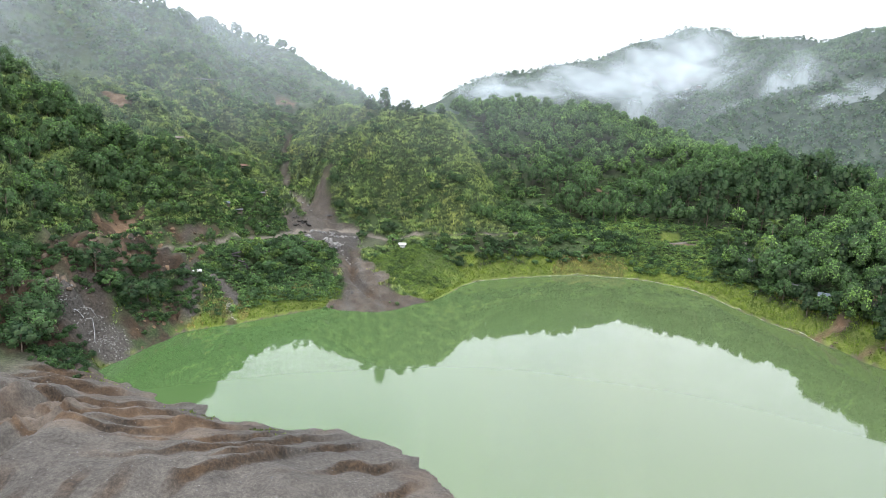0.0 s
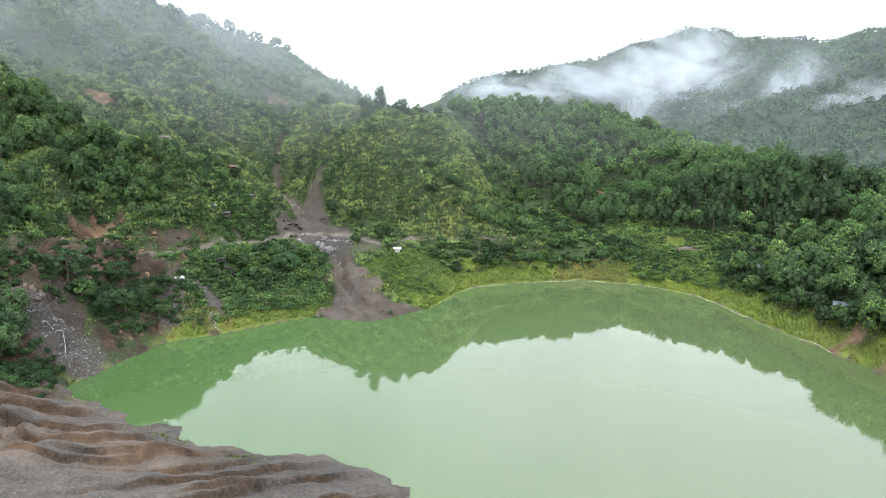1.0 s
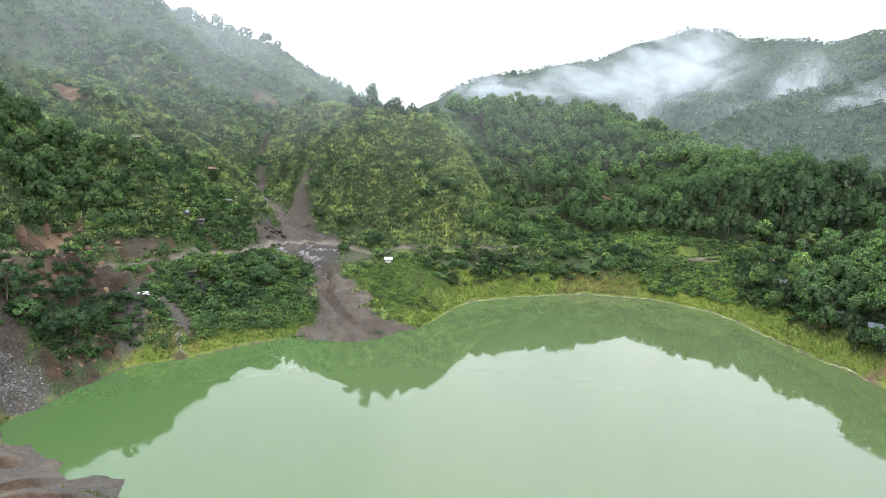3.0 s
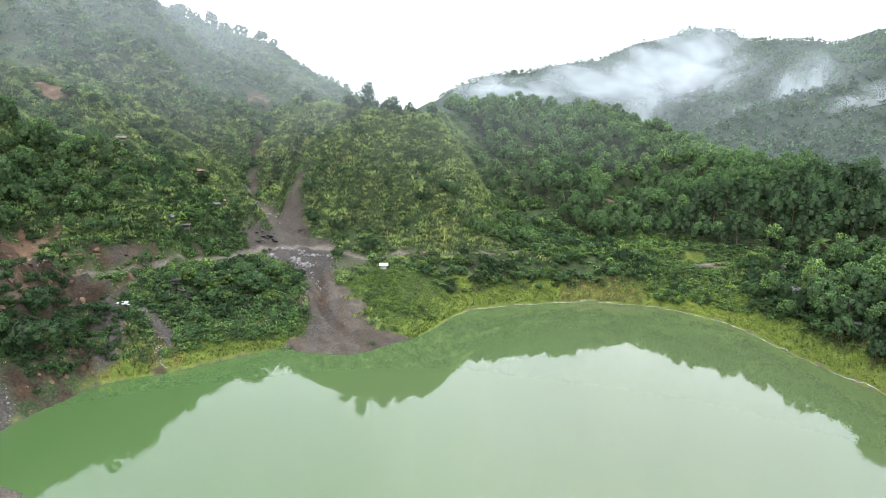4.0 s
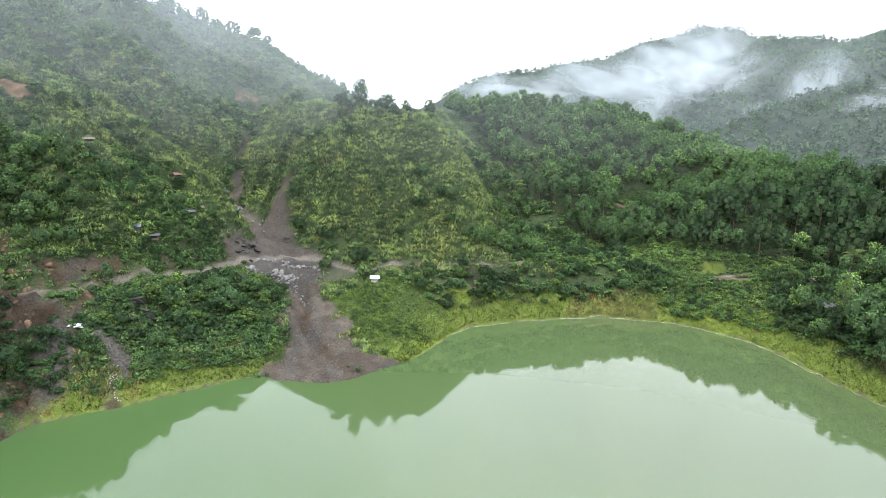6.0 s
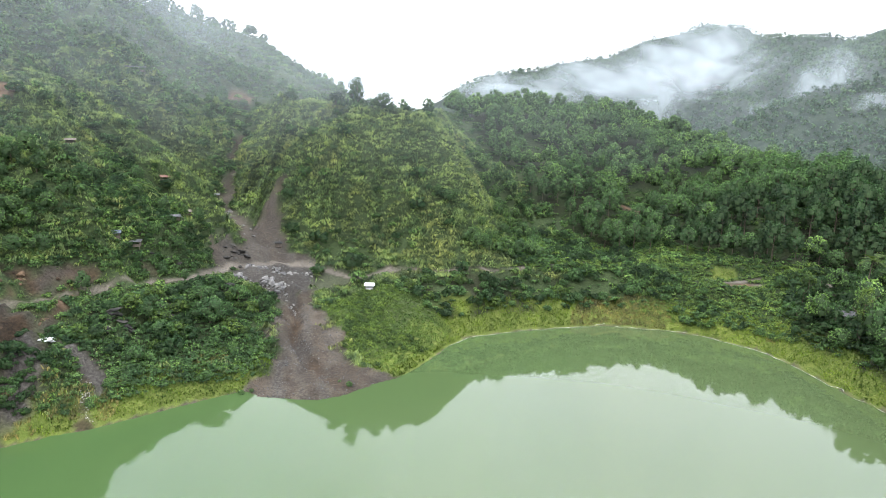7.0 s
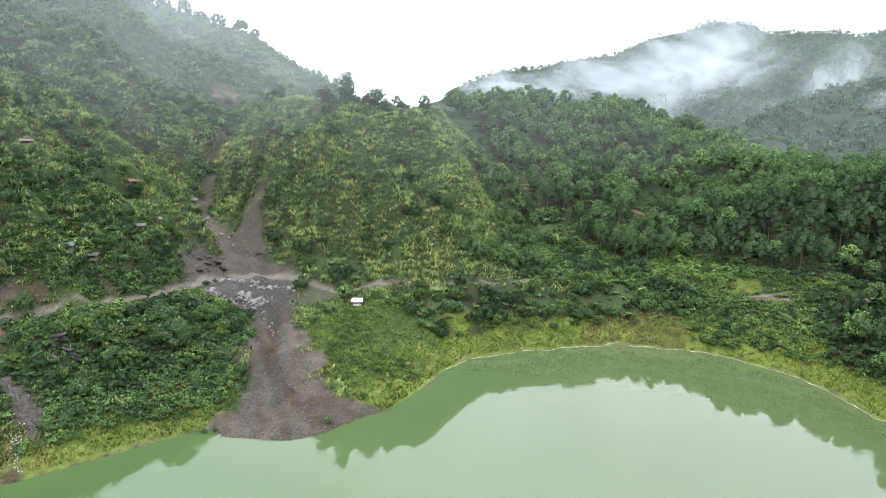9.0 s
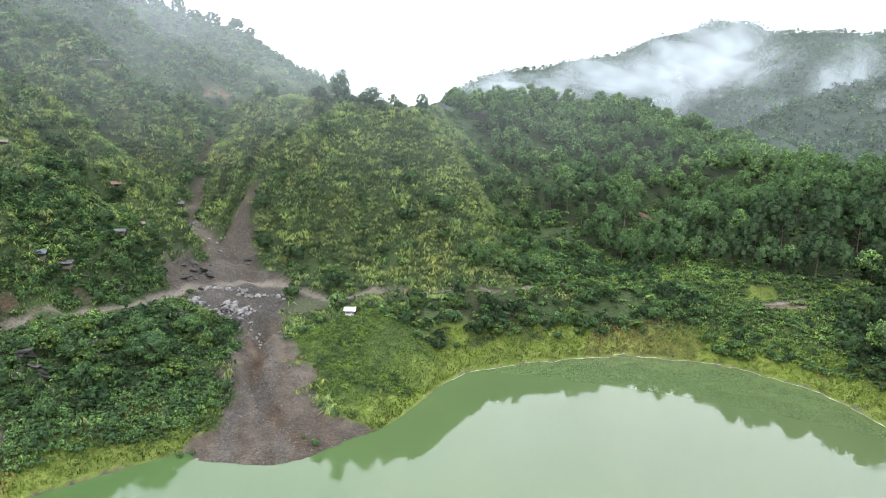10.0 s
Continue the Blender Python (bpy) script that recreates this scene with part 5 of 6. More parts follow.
def mist_puff(x, y, z, rx, rz, density, seed, low=1.0, high=1.9, deep=0.25):
    """A drifting wisp of cloud: bulging veils one behind another."""
    mat = mist_material("mist", density, 1.6, True, low, high)
    vs, fs, base = [], [], 0
    for k in range(1):
        u, v = np.meshgrid(np.linspace(-1, 1, 13), np.linspace(-1, 1, 9))
        dy = 0.35 * (u * u + v * v) + 0.11 * np.sin(u * 3 + seed + k) + 0.09 * np.cos(v * 4 + seed * 2 + k)
        vs.append(np.stack([u, dy, v], -1).reshape(-1, 3))
        q = np.arange(13 * 9).reshape(9, 13)
        fs.append(np.stack([q[:-1, :-1], q[:-1, 1:], q[1:, 1:], q[1:, :-1]], -1).reshape(-1, 4) + base)
        base += 13 * 9
    ob = new("mist", mesh_from("mist", np.concatenate(vs), np.concatenate(fs), mat, True))
    ob.matrix_world = pose(x, y, z, 0, 8 * math.sin(seed), 0) @ Matrix.Diagonal((rx, rx * deep, rz, 1))
    return tagged(ob, "white wisp of low cloud drifting over the mountain", "cloud", kind="stuff")


for k, (x, y, z, rx, rz, d) in enumerate([(262, 760, 134, 118, 52, 0.88), (178, 740, 106, 118, 34, 0.72), (87, 750, 94, 90, 22, 0.6), (32, 760, 96, 56, 24, 0.6), (196, 700, 77, 34, 52, 0.5),
                                          (318, 630, 96, 44, 54, 0.62), (268, 630, 64, 40, 28, 0.55), (362, 570, 88, 76, 24, 0.55)]):
    mist_puff(x, y, z, rx, rz, d, k * 1.7, 0.85, 2.1)
mist_puff(-72, 490, 78, 62, 42, 0.8, 5.0)


# ---- more materials ----
def plain(name, c1, c2, scale, rough=0.85, metal=0.0, relief=0.3):
    m, n, l, b = material(name, rough)
    l.new(ramp(n, l, noise_node(n, l, scale, 6), [(0.3, c1), (0.7, c2)]), b.inputs["Base Color"])
    b.inputs["Metallic"].default_value = metal
    bump(n, l, b, noise_node(n, l, scale * 5, 5), relief, 0.05)
    return m


def stone_material(name, c1, c2):
    m, n, l, b = material(name, 0.85)
    own = n.new("ShaderNodeObjectInfo")
    col = ramp(n, l, noise_node(n, l, 1.7, 7), [(0.28, c1), (0.72, c2)])
    col = mix(n, l, 1.0, col, ramp(n, l, own.outputs["Random"], [(0.0, (0.6, 0.6, 0.62)), (1.0, (1.25, 1.22, 1.18))]), "MULTIPLY")
    geo = n.new("ShaderNodeNewGeometry")
    col = mix(n, l, 1.0, col, ramp(n, l, geo.outputs["Random Per Island"], [(0.0, (0.7, 0.7, 0.7)), (1.0, (1.3, 1.28, 1.22))]), "MULTIPLY")
    l.new(col, b.inputs["Base Color"])
    bump(n, l, b, noise_node(n, l, 6, 6), 0.6, 0.1)
    return m


M_ROCK = stone_material("grey_rock", (0.07, 0.07, 0.074), (0.18, 0.179, 0.178))
M_DARKROCK = stone_material("dark_rock", (0.012, 0.012, 0.012), (0.05, 0.048, 0.046))
M_BROWNROCK = stone_material("brown_rock", (0.035, 0.028, 0.022), (0.13, 0.10, 0.075))
M_TANROCK = stone_material("tan_rock", (0.05, 0.034, 0.023), (0.19, 0.128, 0.08))
M_SACK = plain("white_plastic", (0.42, 0.42, 0.42), (0.68, 0.68, 0.67), 3, 0.6)
M_ROOF_WHITE = plain("white_sheet", (0.62, 0.63, 0.64), (0.8, 0.8, 0.8), 1.2, 0.5)
M_ROOF_GREY = plain("grey_sheet", (0.05, 0.05, 0.052), (0.11, 0.11, 0.112), 1.5, 0.8)
M_ROOF_RUST = plain("rusty_sheet", (0.1, 0.055, 0.04), (0.19, 0.11, 0.085), 1.5, 0.7)
M_ROOF_BLUE = plain("blue_tarp", (0.055, 0.07, 0.085), (0.11, 0.13, 0.15), 1.5, 0.7)
M_PLANK = plain("weathered_wood", (0.07, 0.058, 0.046), (0.16, 0.135, 0.11), 4)
M_WALL = plain("pale_board", (0.38, 0.37, 0.35), (0.55, 0.54, 0.52), 2)
M_BLACK_PANEL = plain("black_panel", (0.012, 0.012, 0.013), (0.03, 0.03, 0.03), 3)
M_FOAM = plain("scum", (0.14, 0.16, 0.09), (0.4, 0.41, 0.34), 1.2)
M_STREAM = plain("white_water", (0.05, 0.05, 0.05), (0.3, 0.305, 0.31), 1.2, 0.4)
M_PALM = leaf_material("palm_leaf", (0.1, 0.15, 0.043), (0.15, 0.22, 0.0602), (0.22, 0.3, 0.086))
M_BANANA = leaf_material("banana_leaf", (0.06, 0.13, 0.0258), (0.1, 0.2, 0.0387), (0.16, 0.27, 0.0602))


def boulder_shape(rng, flat=0.75, cuts=14, deep=0.45):
    """A chipped, faceted stone."""
    bm = bmesh.new()
    bmesh.ops.create_icosphere(bm, subdivisions=2, radius=1.0)
    v = np.array([p.co[:] for p in bm.verts])
    for _ in range(cuts):
        d = rng.normal(size=3)
        d /= np.linalg.norm(d)
        cut = rng.uniform(deep, deep + 0.35)
        over = np.maximum(v @ d - cut, 0)
        v = v - over[:, None] * d[None] * 0.95
    v = v * rng.uniform(0.75, 1.25, 3) * np.array([1, 1, flat]) + rng.normal(size=v.shape) * 0.03
    f = np.array([[p.index for p in q.verts] for q in bm.faces])
    bm.free()
    return v, f


def pebble_shape(rng):
    v = np.array([(1, 0, 0), (-1, 0, 0), (0, 1, 0), (0, -1, 0), (0, 0, 0.8), (0, 0, -0.8)], float) * rng.uniform(0.6, 1.2, 3) + rng.normal(size=(6, 3)) * 0.12
    f = np.array([(0, 2, 4), (2, 1, 4), (1, 3, 4), (3, 0, 4), (2, 0, 5), (1, 2, 5), (3, 1, 5), (0, 3, 5)])
    return v, f, None


rng = np.random.default_rng(21)
STONES = {k: [mesh_from("boulder", *boulder_shape(rng), m) for _ in range(5)] for k, m in (("grey", M_ROCK), ("dark", M_DARKROCK), ("brown", M_BROWNROCK))}


CRAGS = [(*boulder_shape(rng, 0.9, 22, 0.25), None) for _ in range(6)]


def boulders(kind, x, y, sizes, label, group):
    for a, b, r in zip(x, y, sizes):
        ob = new("boulder", STONES[kind][int(rng.integers(5))])
        z = float(ground_z(np.array([a]), np.array([b]))[0])
        ob.matrix_world = pose(a, b, z + r * (0.2 if kind == 'grey' else 0.05 if kind == 'dark' else -0.15), rng.uniform(-25, 25), rng.uniform(-25, 25), rng.uniform(0, 360)) @ Matrix.Diagonal((r * 1.3, r, r * 0.6, 1) if kind == 'dark' else (r, r, r, 1))
        tagged(ob, label, "boulder", group)


def along(rng, line, n, spread):
    """Spots strewn along a line."""
    seg = rng.integers(0, len(line) - 1, n)
    t = rng.uniform(0, 1, n)
    p = np.array([q[:2] for q in line], float)
    c = p[seg] + (p[seg + 1] - p[seg]) * t[:, None] + rng.normal(size=(n, 2)) * spread
    return c[:, 0], c[:, 1]


HEAP = [(-49, 206), (-45.5, 205), (-42.5, 209), (-40, 207)]
x, y = along(rng, HEAP, 70, 1.2)
boulders("grey", x, y, np.abs(rng.normal(0.3, 0.4, 70)) + 0.26, "pale grey quarried boulder in the rubble heap", "boulders of the rubble heap")
x, y = along(rng, [(-49, 214), (-46.5, 216), (-42, 217), (-40.5, 217), (-36, 221), (-34.5, 222)], 44, 1.0)
boulders("grey", x, y, np.abs(rng.normal(0.25, 0.35, 44)) + 0.22, "broken grey boulder on the slate-coloured rubble", "boulders of the rubble heap")
x, y = along(rng, [(-39, 213), (-38.5, 206.5), (-35.5, 206), (-34, 203)], 30, 0.8)
boulders("grey", x, y, rng.uniform(0.18, 0.55, 30), "grey broken boulder beside the gravel track", "boulders beside the track")
x, y = along(rng, [(-60, 219), (-56, 222), (-53, 219), (-54, 226)], 22, 1.6)
boulders("dark", x, y, rng.uniform(0.4, 1.2, 22), "dark broken rock on the quarry floor", "dark quarry rocks")
x, y = along(rng, [(-56, 232), (-60, 235), (-64, 240), (-67, 246)], 22, 1.3)
boulders("grey", x, y, rng.uniform(0.3, 0.8, 22), "grey boulder in the stony gully bed", "boulders in the gully")
x, y = along(rng, [(-62.5, 171), (-60, 172), (-58, 172.5), (-55.5, 179), (-54.5, 184.5)], 26, 0.8)
boulders("dark", x, y, rng.uniform(0.7, 1.6, 26), "blackish rock ledge block among bushes", "dark ledge rocks")
x, y = along(rng, [(-68.6, 192.4), (-64.7, 194), (-61, 198), (-64, 202), (-62.6, 212), (-60.5, 214)], 18, 0.9)
boulders("dark", x, y, rng.uniform(0.5, 1.3, 18), "dark slate block on the grassy slope", "slate blocks")
x, y = along(rng, [(-84, 118), (-83, 134), (-80, 150), (-77, 158)], 40, 3.0)
tagged(scatter("cliff_rocks", CRAGS, x, y, rng.uniform(0.4, 1.1, 40), M_BROWNROCK, rng, 0.2), "brown weathered rocks jutting from the cliff", "rocks", kind="stuff")
x, y = spots(rng, 160, (-95, 150, -68, 185), lambda x, y: area(x, y, CLIFF_UP) > 0.6)
tagged(scatter("cliff_rocks", CRAGS, x[:34], y[:34], rng.uniform(0.5, 1.2, 34), M_TANROCK, rng, 0.2), "tawny rock outcrops in the cut above the track", "rocks", kind="stuff")
x, y = spots(rng, 400, (-96, 136, -68, 182), lambda x, y: area(x, y, CLIFF_UP, 2.0) > 0.4)
tagged(scatter("rock_faces", CRAGS, x[:60], y[:60], rng.uniform(0.8, 2.2, 60), M_TANROCK, rng, 0.6), "orange-brown rock faces jutting from the cut slope", "rocks", kind="stuff")
x, y = along(rng, [(-86, 118), (-84, 132), (-82, 146), (-86, 156)], 46, 2.6)
tagged(scatter("cliff_rocks", CRAGS, x, y, rng.uniform(1.0, 2.4, 46), M_BROWNROCK, rng, 0.5), "dark brown rock faces in the steep cliff", "rocks", kind="stuff")
x, y = along(rng, [(-70, 132), (-69, 140), (-66, 147)], 26, 1.4)
tagged(scatter("shore_rocks", CRAGS, x, y, rng.uniform(0.5, 1.4, 26), M_TANROCK, rng, 0.4), "tawny rocks in the eroded shore cliff", "rocks", kind="stuff")
x, y = along(rng, [(-49.5, 199.7), (-46.4, 197.6)], 8, 0.6)
boulders("dark", x, y, rng.uniform(0.7, 1.5, 8), "blackish rock at the edge of the quarry track", "dark ledge rocks")
x, y = along(rng, [(101, 143), (97, 151), (95, 155)], 6, 0.8)
boulders("brown", x, y, rng.uniform(0.4, 0.9, 6), "pale brown rock at the lake bank", "bank rocks")

pebbles = [pebble_shape(rng) for _ in range(6)]
x1, y1 = spots(rng, 9000, (-60, 163, -6, 240), lambda x, y: (np.maximum.reduce([area(x, y, FAN_AREA), area(x, y, HEAP_AREA), area(x, y, QUARRY_FLOOR) * 0.7]) > 0.5) & (shore_gap(x, y) > 0.1))
tagged(scatter("rubble", pebbles, x1, y1, np.abs(rng.normal(0.04, 0.08, len(x1))) + 0.05, M_ROCK, rng, 0.0), "grey rubble strewn over the gravel fan", "rubble", kind="stuff")
x1, y1 = spots(rng, 5200, (-75, 64, 6, 116), lambda x, y: shore_gap(x, y) > 0.0)
tagged(scatter("gravel", pebbles, x1, y1, np.abs(rng.normal(0.03, 0.045, len(x1))) + 0.03, M_ROCK, rng, 0.0), "small grey stones on the eroded gravel bank", "gravel", kind="stuff")
x1, y1 = along(rng, [(-80, 125), (-75, 126), (-70, 126)], 420, 1.9)
keep = shore_gap(x1, y1) > 0.1
tagged(scatter("chute_stones", pebbles, x1[keep], y1[keep], rng.uniform(0.06, 0.28, keep.sum()), M_ROCK, rng, 0.0), "pale stones on the grey gravel chute", "stones", kind="stuff")
x1, y1 = along(rng, [(-58.5, 158), (-56.8, 154), (-55, 151.5)], 90, 0.5)
tagged(scatter("pale_stones", pebbles, x1, y1, rng.uniform(0.04, 0.14, 90), M_WALL, rng, 0.0), "white stones and rubbish in a rill down the bank", "stones", kind="stuff")


def ribbon(name, line, width, mat, lift, label, category, wander=0.3):
    """A narrow strip laid over the ground."""
    pts = []
    for p, q in zip(line[:-1], line[1:]):
        n = max(2, int(math.hypot(q[0] - p[0], q[1] - p[1]) / 0.7))
        pts += [(p[0] + (q[0] - p[0]) * k / n, p[1] + (q[1] - p[1]) * k / n) for k in range(n)]
    p = np.array(pts + [line[-1][:2]])
    p = p + np.stack([fbm(p[:, 0], p[:, 1], 2.5, 2, 90), fbm(p[:, 0], p[:, 1], 2.5, 2, 91)], -1) * wander
    d = np.gradient(p, axis=0)
    d /= np.linalg.norm(d, axis=1, keepdims=True)
    side = np.stack([-d[:, 1], d[:, 0]], -1) * (width * (0.6 + 0.5 * (fbm(p[:, 0], p[:, 1], 1.5, 2, 92) + 0.5)))[:, None]
    rows = [p - side, p, p + side]
    z = [np.maximum(ground_z(r[:, 0], r[:, 1]), 0) + lift * (1.6 if k == 1 else 0.4) for k, r in enumerate(rows)]
    v = np.concatenate([np.column_stack([r, zz]) for r, zz in zip(rows, z)])
    n = len(p)
    f = [(a * n + i, a * n + i + 1, (a + 1) * n + i + 1, (a + 1) * n + i) for a in range(2) for i in range(n - 1)]
    return tagged(new(name, mesh_from(name, v, np.array(f), mat, True)), label, category)


ribbon("stream", [(-84, 124.5), (-81, 124), (-78.5, 125), (-76, 125.2), (-72.5, 123), (-69.8, 120.9)], 0.08, M_STREAM, 0.02, "thin white stream trickling down the dark gravel chute", "stream", 0.9)
ribbon("stream", [(-77, 126.5), (-75, 126.5), (-73, 125.5), (-72.5, 123.2)], 0.04, M_STREAM, 0.02, "narrow side trickle of white water over gravel", "stream")
shore_back = [p for p in SHORE if p[1] > 195 or (p[0] > 80 and p[1] > 150)]
ribbon("shore_scum", shore_back, 0.07, M_FOAM, 0.03, "pale scum line along the waterline", "scum", 0.5)


# ---- buildings ----
def box(w, d, h, x=0, y=0, z=0, turn=(0, 0, 0), bevel=0.02):
    bm = bmesh.new()
    bmesh.ops.create_cube(bm, size=1.0, matrix=pose(x, y, z + h / 2, *turn) @ Matrix.Diagonal((w, d, h, 1)))
    bmesh.ops.bevel(bm, geom=bm.edges[:], offset=bevel, segments=1, affect="EDGES")
    return bm


def part(name, bm, mat, parent, label=""):
    me = bpy.data.meshes.new(name)
    bm.to_mesh(me)
    bm.free()
    me.materials.append(mat)
    ob = new(name, me)
    ob.parent = parent
    return tagged(ob, label) if label else ob


def corrugated(w, d, rise, z, fall, over=0.25):
    """A ribbed roof sheet sloping along y."""
    n = max(8, int(w / 0.25))
    bm = bmesh.new()
    rows = []
    for side in (0, 1):
        for lift in (0.0, 0.04):
            row = []
            for i in range(n + 1):
                x = -w / 2 - over + (w + 2 * over) * i / n
                y = (-d / 2 - over) if side == 0 else (d / 2 + over)
                row.append(bm.verts.new((x, y, z + (rise if side else 0) * fall + (0.05 if i % 2 else 0.0) + lift)))
            rows.append(row)
    for a, b in ((0, 2), (1, 3), (0, 1), (2, 3)):
        for i in range(n):
            bm.faces.new((rows[a][i], rows[a][i + 1], rows[b][i + 1], rows[b][i]))
    bmesh.ops.recalc_face_normals(bm, faces=bm.faces[:])
    return bm


def shack(x, y, turn, w, d, h, roof_mat, wall_mat, label, rise=0.5, open_front=False, name="shack", gable=False, z=None, door=True):
    top = new(name)
    m = stand(x, y, turn, 1, 0.0)
    if z is not None:
        m.translation.z = z
    top.matrix_world = m
    t = 0.08
    for sx in (-1, 1):
        for sy in (-1, 1):
            part("post", box(0.12, 0.12, h + 1.2, sx * (w / 2 - 0.06), sy * (d / 2 - 0.06), -1.2), M_PLANK, top)
    part("floor", box(w, d, 0.15, 0, 0, 0.0), M_PLANK, top)
    part("wall", box(w - 0.26, t, h, 0, d / 2 - 0.06, 0.15), wall_mat, top)
    for sx in (-1, 1):
        part("wall", box(t, d - 0.26, h * (1 if not open_front else 0.55), sx * (w / 2 - 0.06), 0, 0.15), wall_mat, top)
    if open_front:
        part("front_panel", box(w - 0.26, t, h * 0.5, 0, -d / 2 + 0.06, 0.15), wall_mat, top)
    else:
        part("wall", box(w - 0.26, t, h, 0, -d / 2 + 0.06, 0.15), wall_mat, top)
        if door:
            # no real openings: near-black panels imitate the shade of the room inside
            part("door", box(0.8, 0.05, min(1.9, h * 0.85), -w * 0.2, -d / 2 - 0.01, 0.15), M_BLACK_PANEL, top, "dark panel standing in for a shaded doorway")
            part("window", box(0.8, 0.05, 0.7, w * 0.22, -d / 2 - 0.01, 0.15 + h * 0.4), M_BLACK_PANEL, top, "dark panel standing in for a shaded window")
    if gable:
        for s in (-1, 1):
            bm = corrugated(w, d / 2, rise, 0, 0)
            bmesh.ops.transform(bm, matrix=pose(0, s * d / 4, h + 0.2 + rise / 2, s * -math.degrees(math.atan2(rise, d / 2)), 0, 0), verts=bm.verts[:])
            part("roof", bm, roof_mat, top)
    else:
        part("roof", corrugated(w, d, rise, h + 0.2, 1), roof_mat, top)
    return tagged(top, label, "hut" if name == "hut" else "house")


shack(-17.8, 214.0, 6, 2.1, 1.8, 1.1, M_ROOF_WHITE, M_SACK, "small white metal-roofed hut on stilts beside the track", 0.25, True, "hut")
shack(105.7, 155, -35, 4.2, 3.4, 2.2, M_ROOF_RUST, M_ROOF_GREY, "small house with rusty red roof among bank trees", 0.6, False, "house")
shack(100.5, 166, -30, 4.0, 3.0, 2.0, M_ROOF_BLUE, M_PLANK, "shack with a faded blue tarpaulin roof", 0.4, True, "house")
shack(98.0, 179, -20, 3.4, 2.6, 1.9, M_ROOF_GREY, M_PLANK, "shack with grey sheet roof hidden by trees", 0.4, True, "house")
shack(131.8, 200, -40, 5.0, 3.6, 2.3, M_ROOF_GREY, M_WALL, "pale-walled house with dark roof on the wooded slope", 0.7, False, "house")
shack(98.5, 204, -15, 4.4, 3.2, 2.0, M_ROOF_GREY, M_PLANK, "open shed with weathered grey roof beside the path", 0.6, True, "house")
shack(-70.6, 246.5, 20, 3.0, 2.0, 1.5, M_ROOF_GREY, M_PLANK, "open grey-roofed miners' shelter in the gully", 0.3, True, "hut")
shack(-77.5, 230.5, 35, 2.8, 1.6, 0.8, M_ROOF_RUST, M_PLANK, "low shelter with a faded rusty roof on the grassy slope", 0.5, True, "hut")
shack(-69, 223, 30, 2.4, 1.4, 0.7, M_PLANK, M_PLANK, "low shelter with weathered brown roof above the quarry", 0.4, True, "hut")
shack(-64, 206, 30, 1.8, 1.3, 0.7, M_ROOF_GREY, M_PLANK, "low shelter with grey sheet roof on the slope", 0.3, True, "hut")
shack(-70, 189.5, 25, 2.2, 1.5, 1.0, M_ROOF_BLUE, M_PLANK, "shelter with a faded blue-grey roof among bushes", 0.4, True, "hut")
shack(-67, 192.5, 15, 2.0, 1.5, 0.9, M_ROOF_GREY, M_PLANK, "small grey-roofed shelter among slate blocks", 0.3, True, "hut")
shack(-113.5, 285, 15, 7.5, 2.6, 1.3, M_ROOF_GREY, M_PLANK, "long low grey-roofed shed on the misty slope", 0.6, True, "hut")
shack(-95, 216, 25, 2.2, 1.6, 0.9, M_PLANK, M_PLANK, "low brown-roofed shelter on the hillside", 0.4, True, "hut")

# pile of white sacks on the left track
SACK = mesh_from("sack", *boulder_shape(rng, 0.4), M_SACK, True)
for k in range(30):
    a, b = -67.3 + rng.uniform(-1.5, 1.5), 161.9 + rng.uniform(-0.9, 0.9)
    ob = new("sack", SACK)
    ob.matrix_world = pose(a, b, float(ground_z(np.array([a]), np.array([b]))[0]) + 0.1 + 0.25 * (k % 3), 0, rng.uniform(-10, 10), rng.uniform(0, 360)) @ Matrix.Diagonal((0.62, 0.45, 0.45, 1))
    tagged(ob, "filled white plastic sack lying in a pile", "sack", "pile of white sacks")

# small growth and stones on and beside the fan
for a, b, sc in ((-15.2, 171.8, 0.42), (-34.6, 166.8, 0.4), (-33.0, 167.4, 0.3), (-17.5, 173.5, 0.2)):
    ob = new("bush", BUSH_KINDS[2])
    ob.matrix_world = stand(a, b, a * 37, sc, 0.1)
    tagged(ob, "small green bush growing on the gravel fan", "bush", "bushes on the fan")
x, y = np.concatenate([rng.normal((a, b), 0.9, (7, 2)) for a, b in ((-24, 197), (-25, 194), (-35.3, 185.5), (-36, 188), (-20, 187), (-40, 172), (-48, 165))]).T
tagged(scatter("pale_tussocks", tufts, x, y, rng.uniform(0.8, 1.3, len(x)), M_CANE, rng), "pale grass tussocks at the edge of the fan", "grass", kind="stuff")
boulders("dark", (-27.6, -26.2), (213.6, 212.4), (0.6, 0.5), "dark block lying beside the track", "dark blocks by the track")
shack(-46.8, 232.6, 10, 1.8, 1.4, 0.9, M_BLACK_PANEL, M_PLANK, "small dark shelter at the foot of the slide", 0.2, True, "hut")

# driftwood on the gravel fan
for a, b, r, ln in ((-24.5, 178, 70, 3.0), (-33, 183, 20, 1.6), (-18, 172, 120, 1.4)):
    bm = bmesh.new()
    bmesh.ops.create_cone(bm, cap_ends=True, segments=7, radius1=0.1, radius2=0.04, depth=ln, matrix=pose(0, 0, 0, 90, 0, 0))
    for v in bm.verts:
        v.co.x += 0.12 * math.sin(v.co.y * 2)
    me = bpy.data.meshes.new("driftwood")
    bm.to_mesh(me)
    bm.free()
    me.materials.append(M_PLANK)
    ob = new("driftwood", me)
    ob.matrix_world = stand(a, b, r, 1, -0.08)
    tagged(ob, "bleached branch lying on the gravel fan", "driftwood")


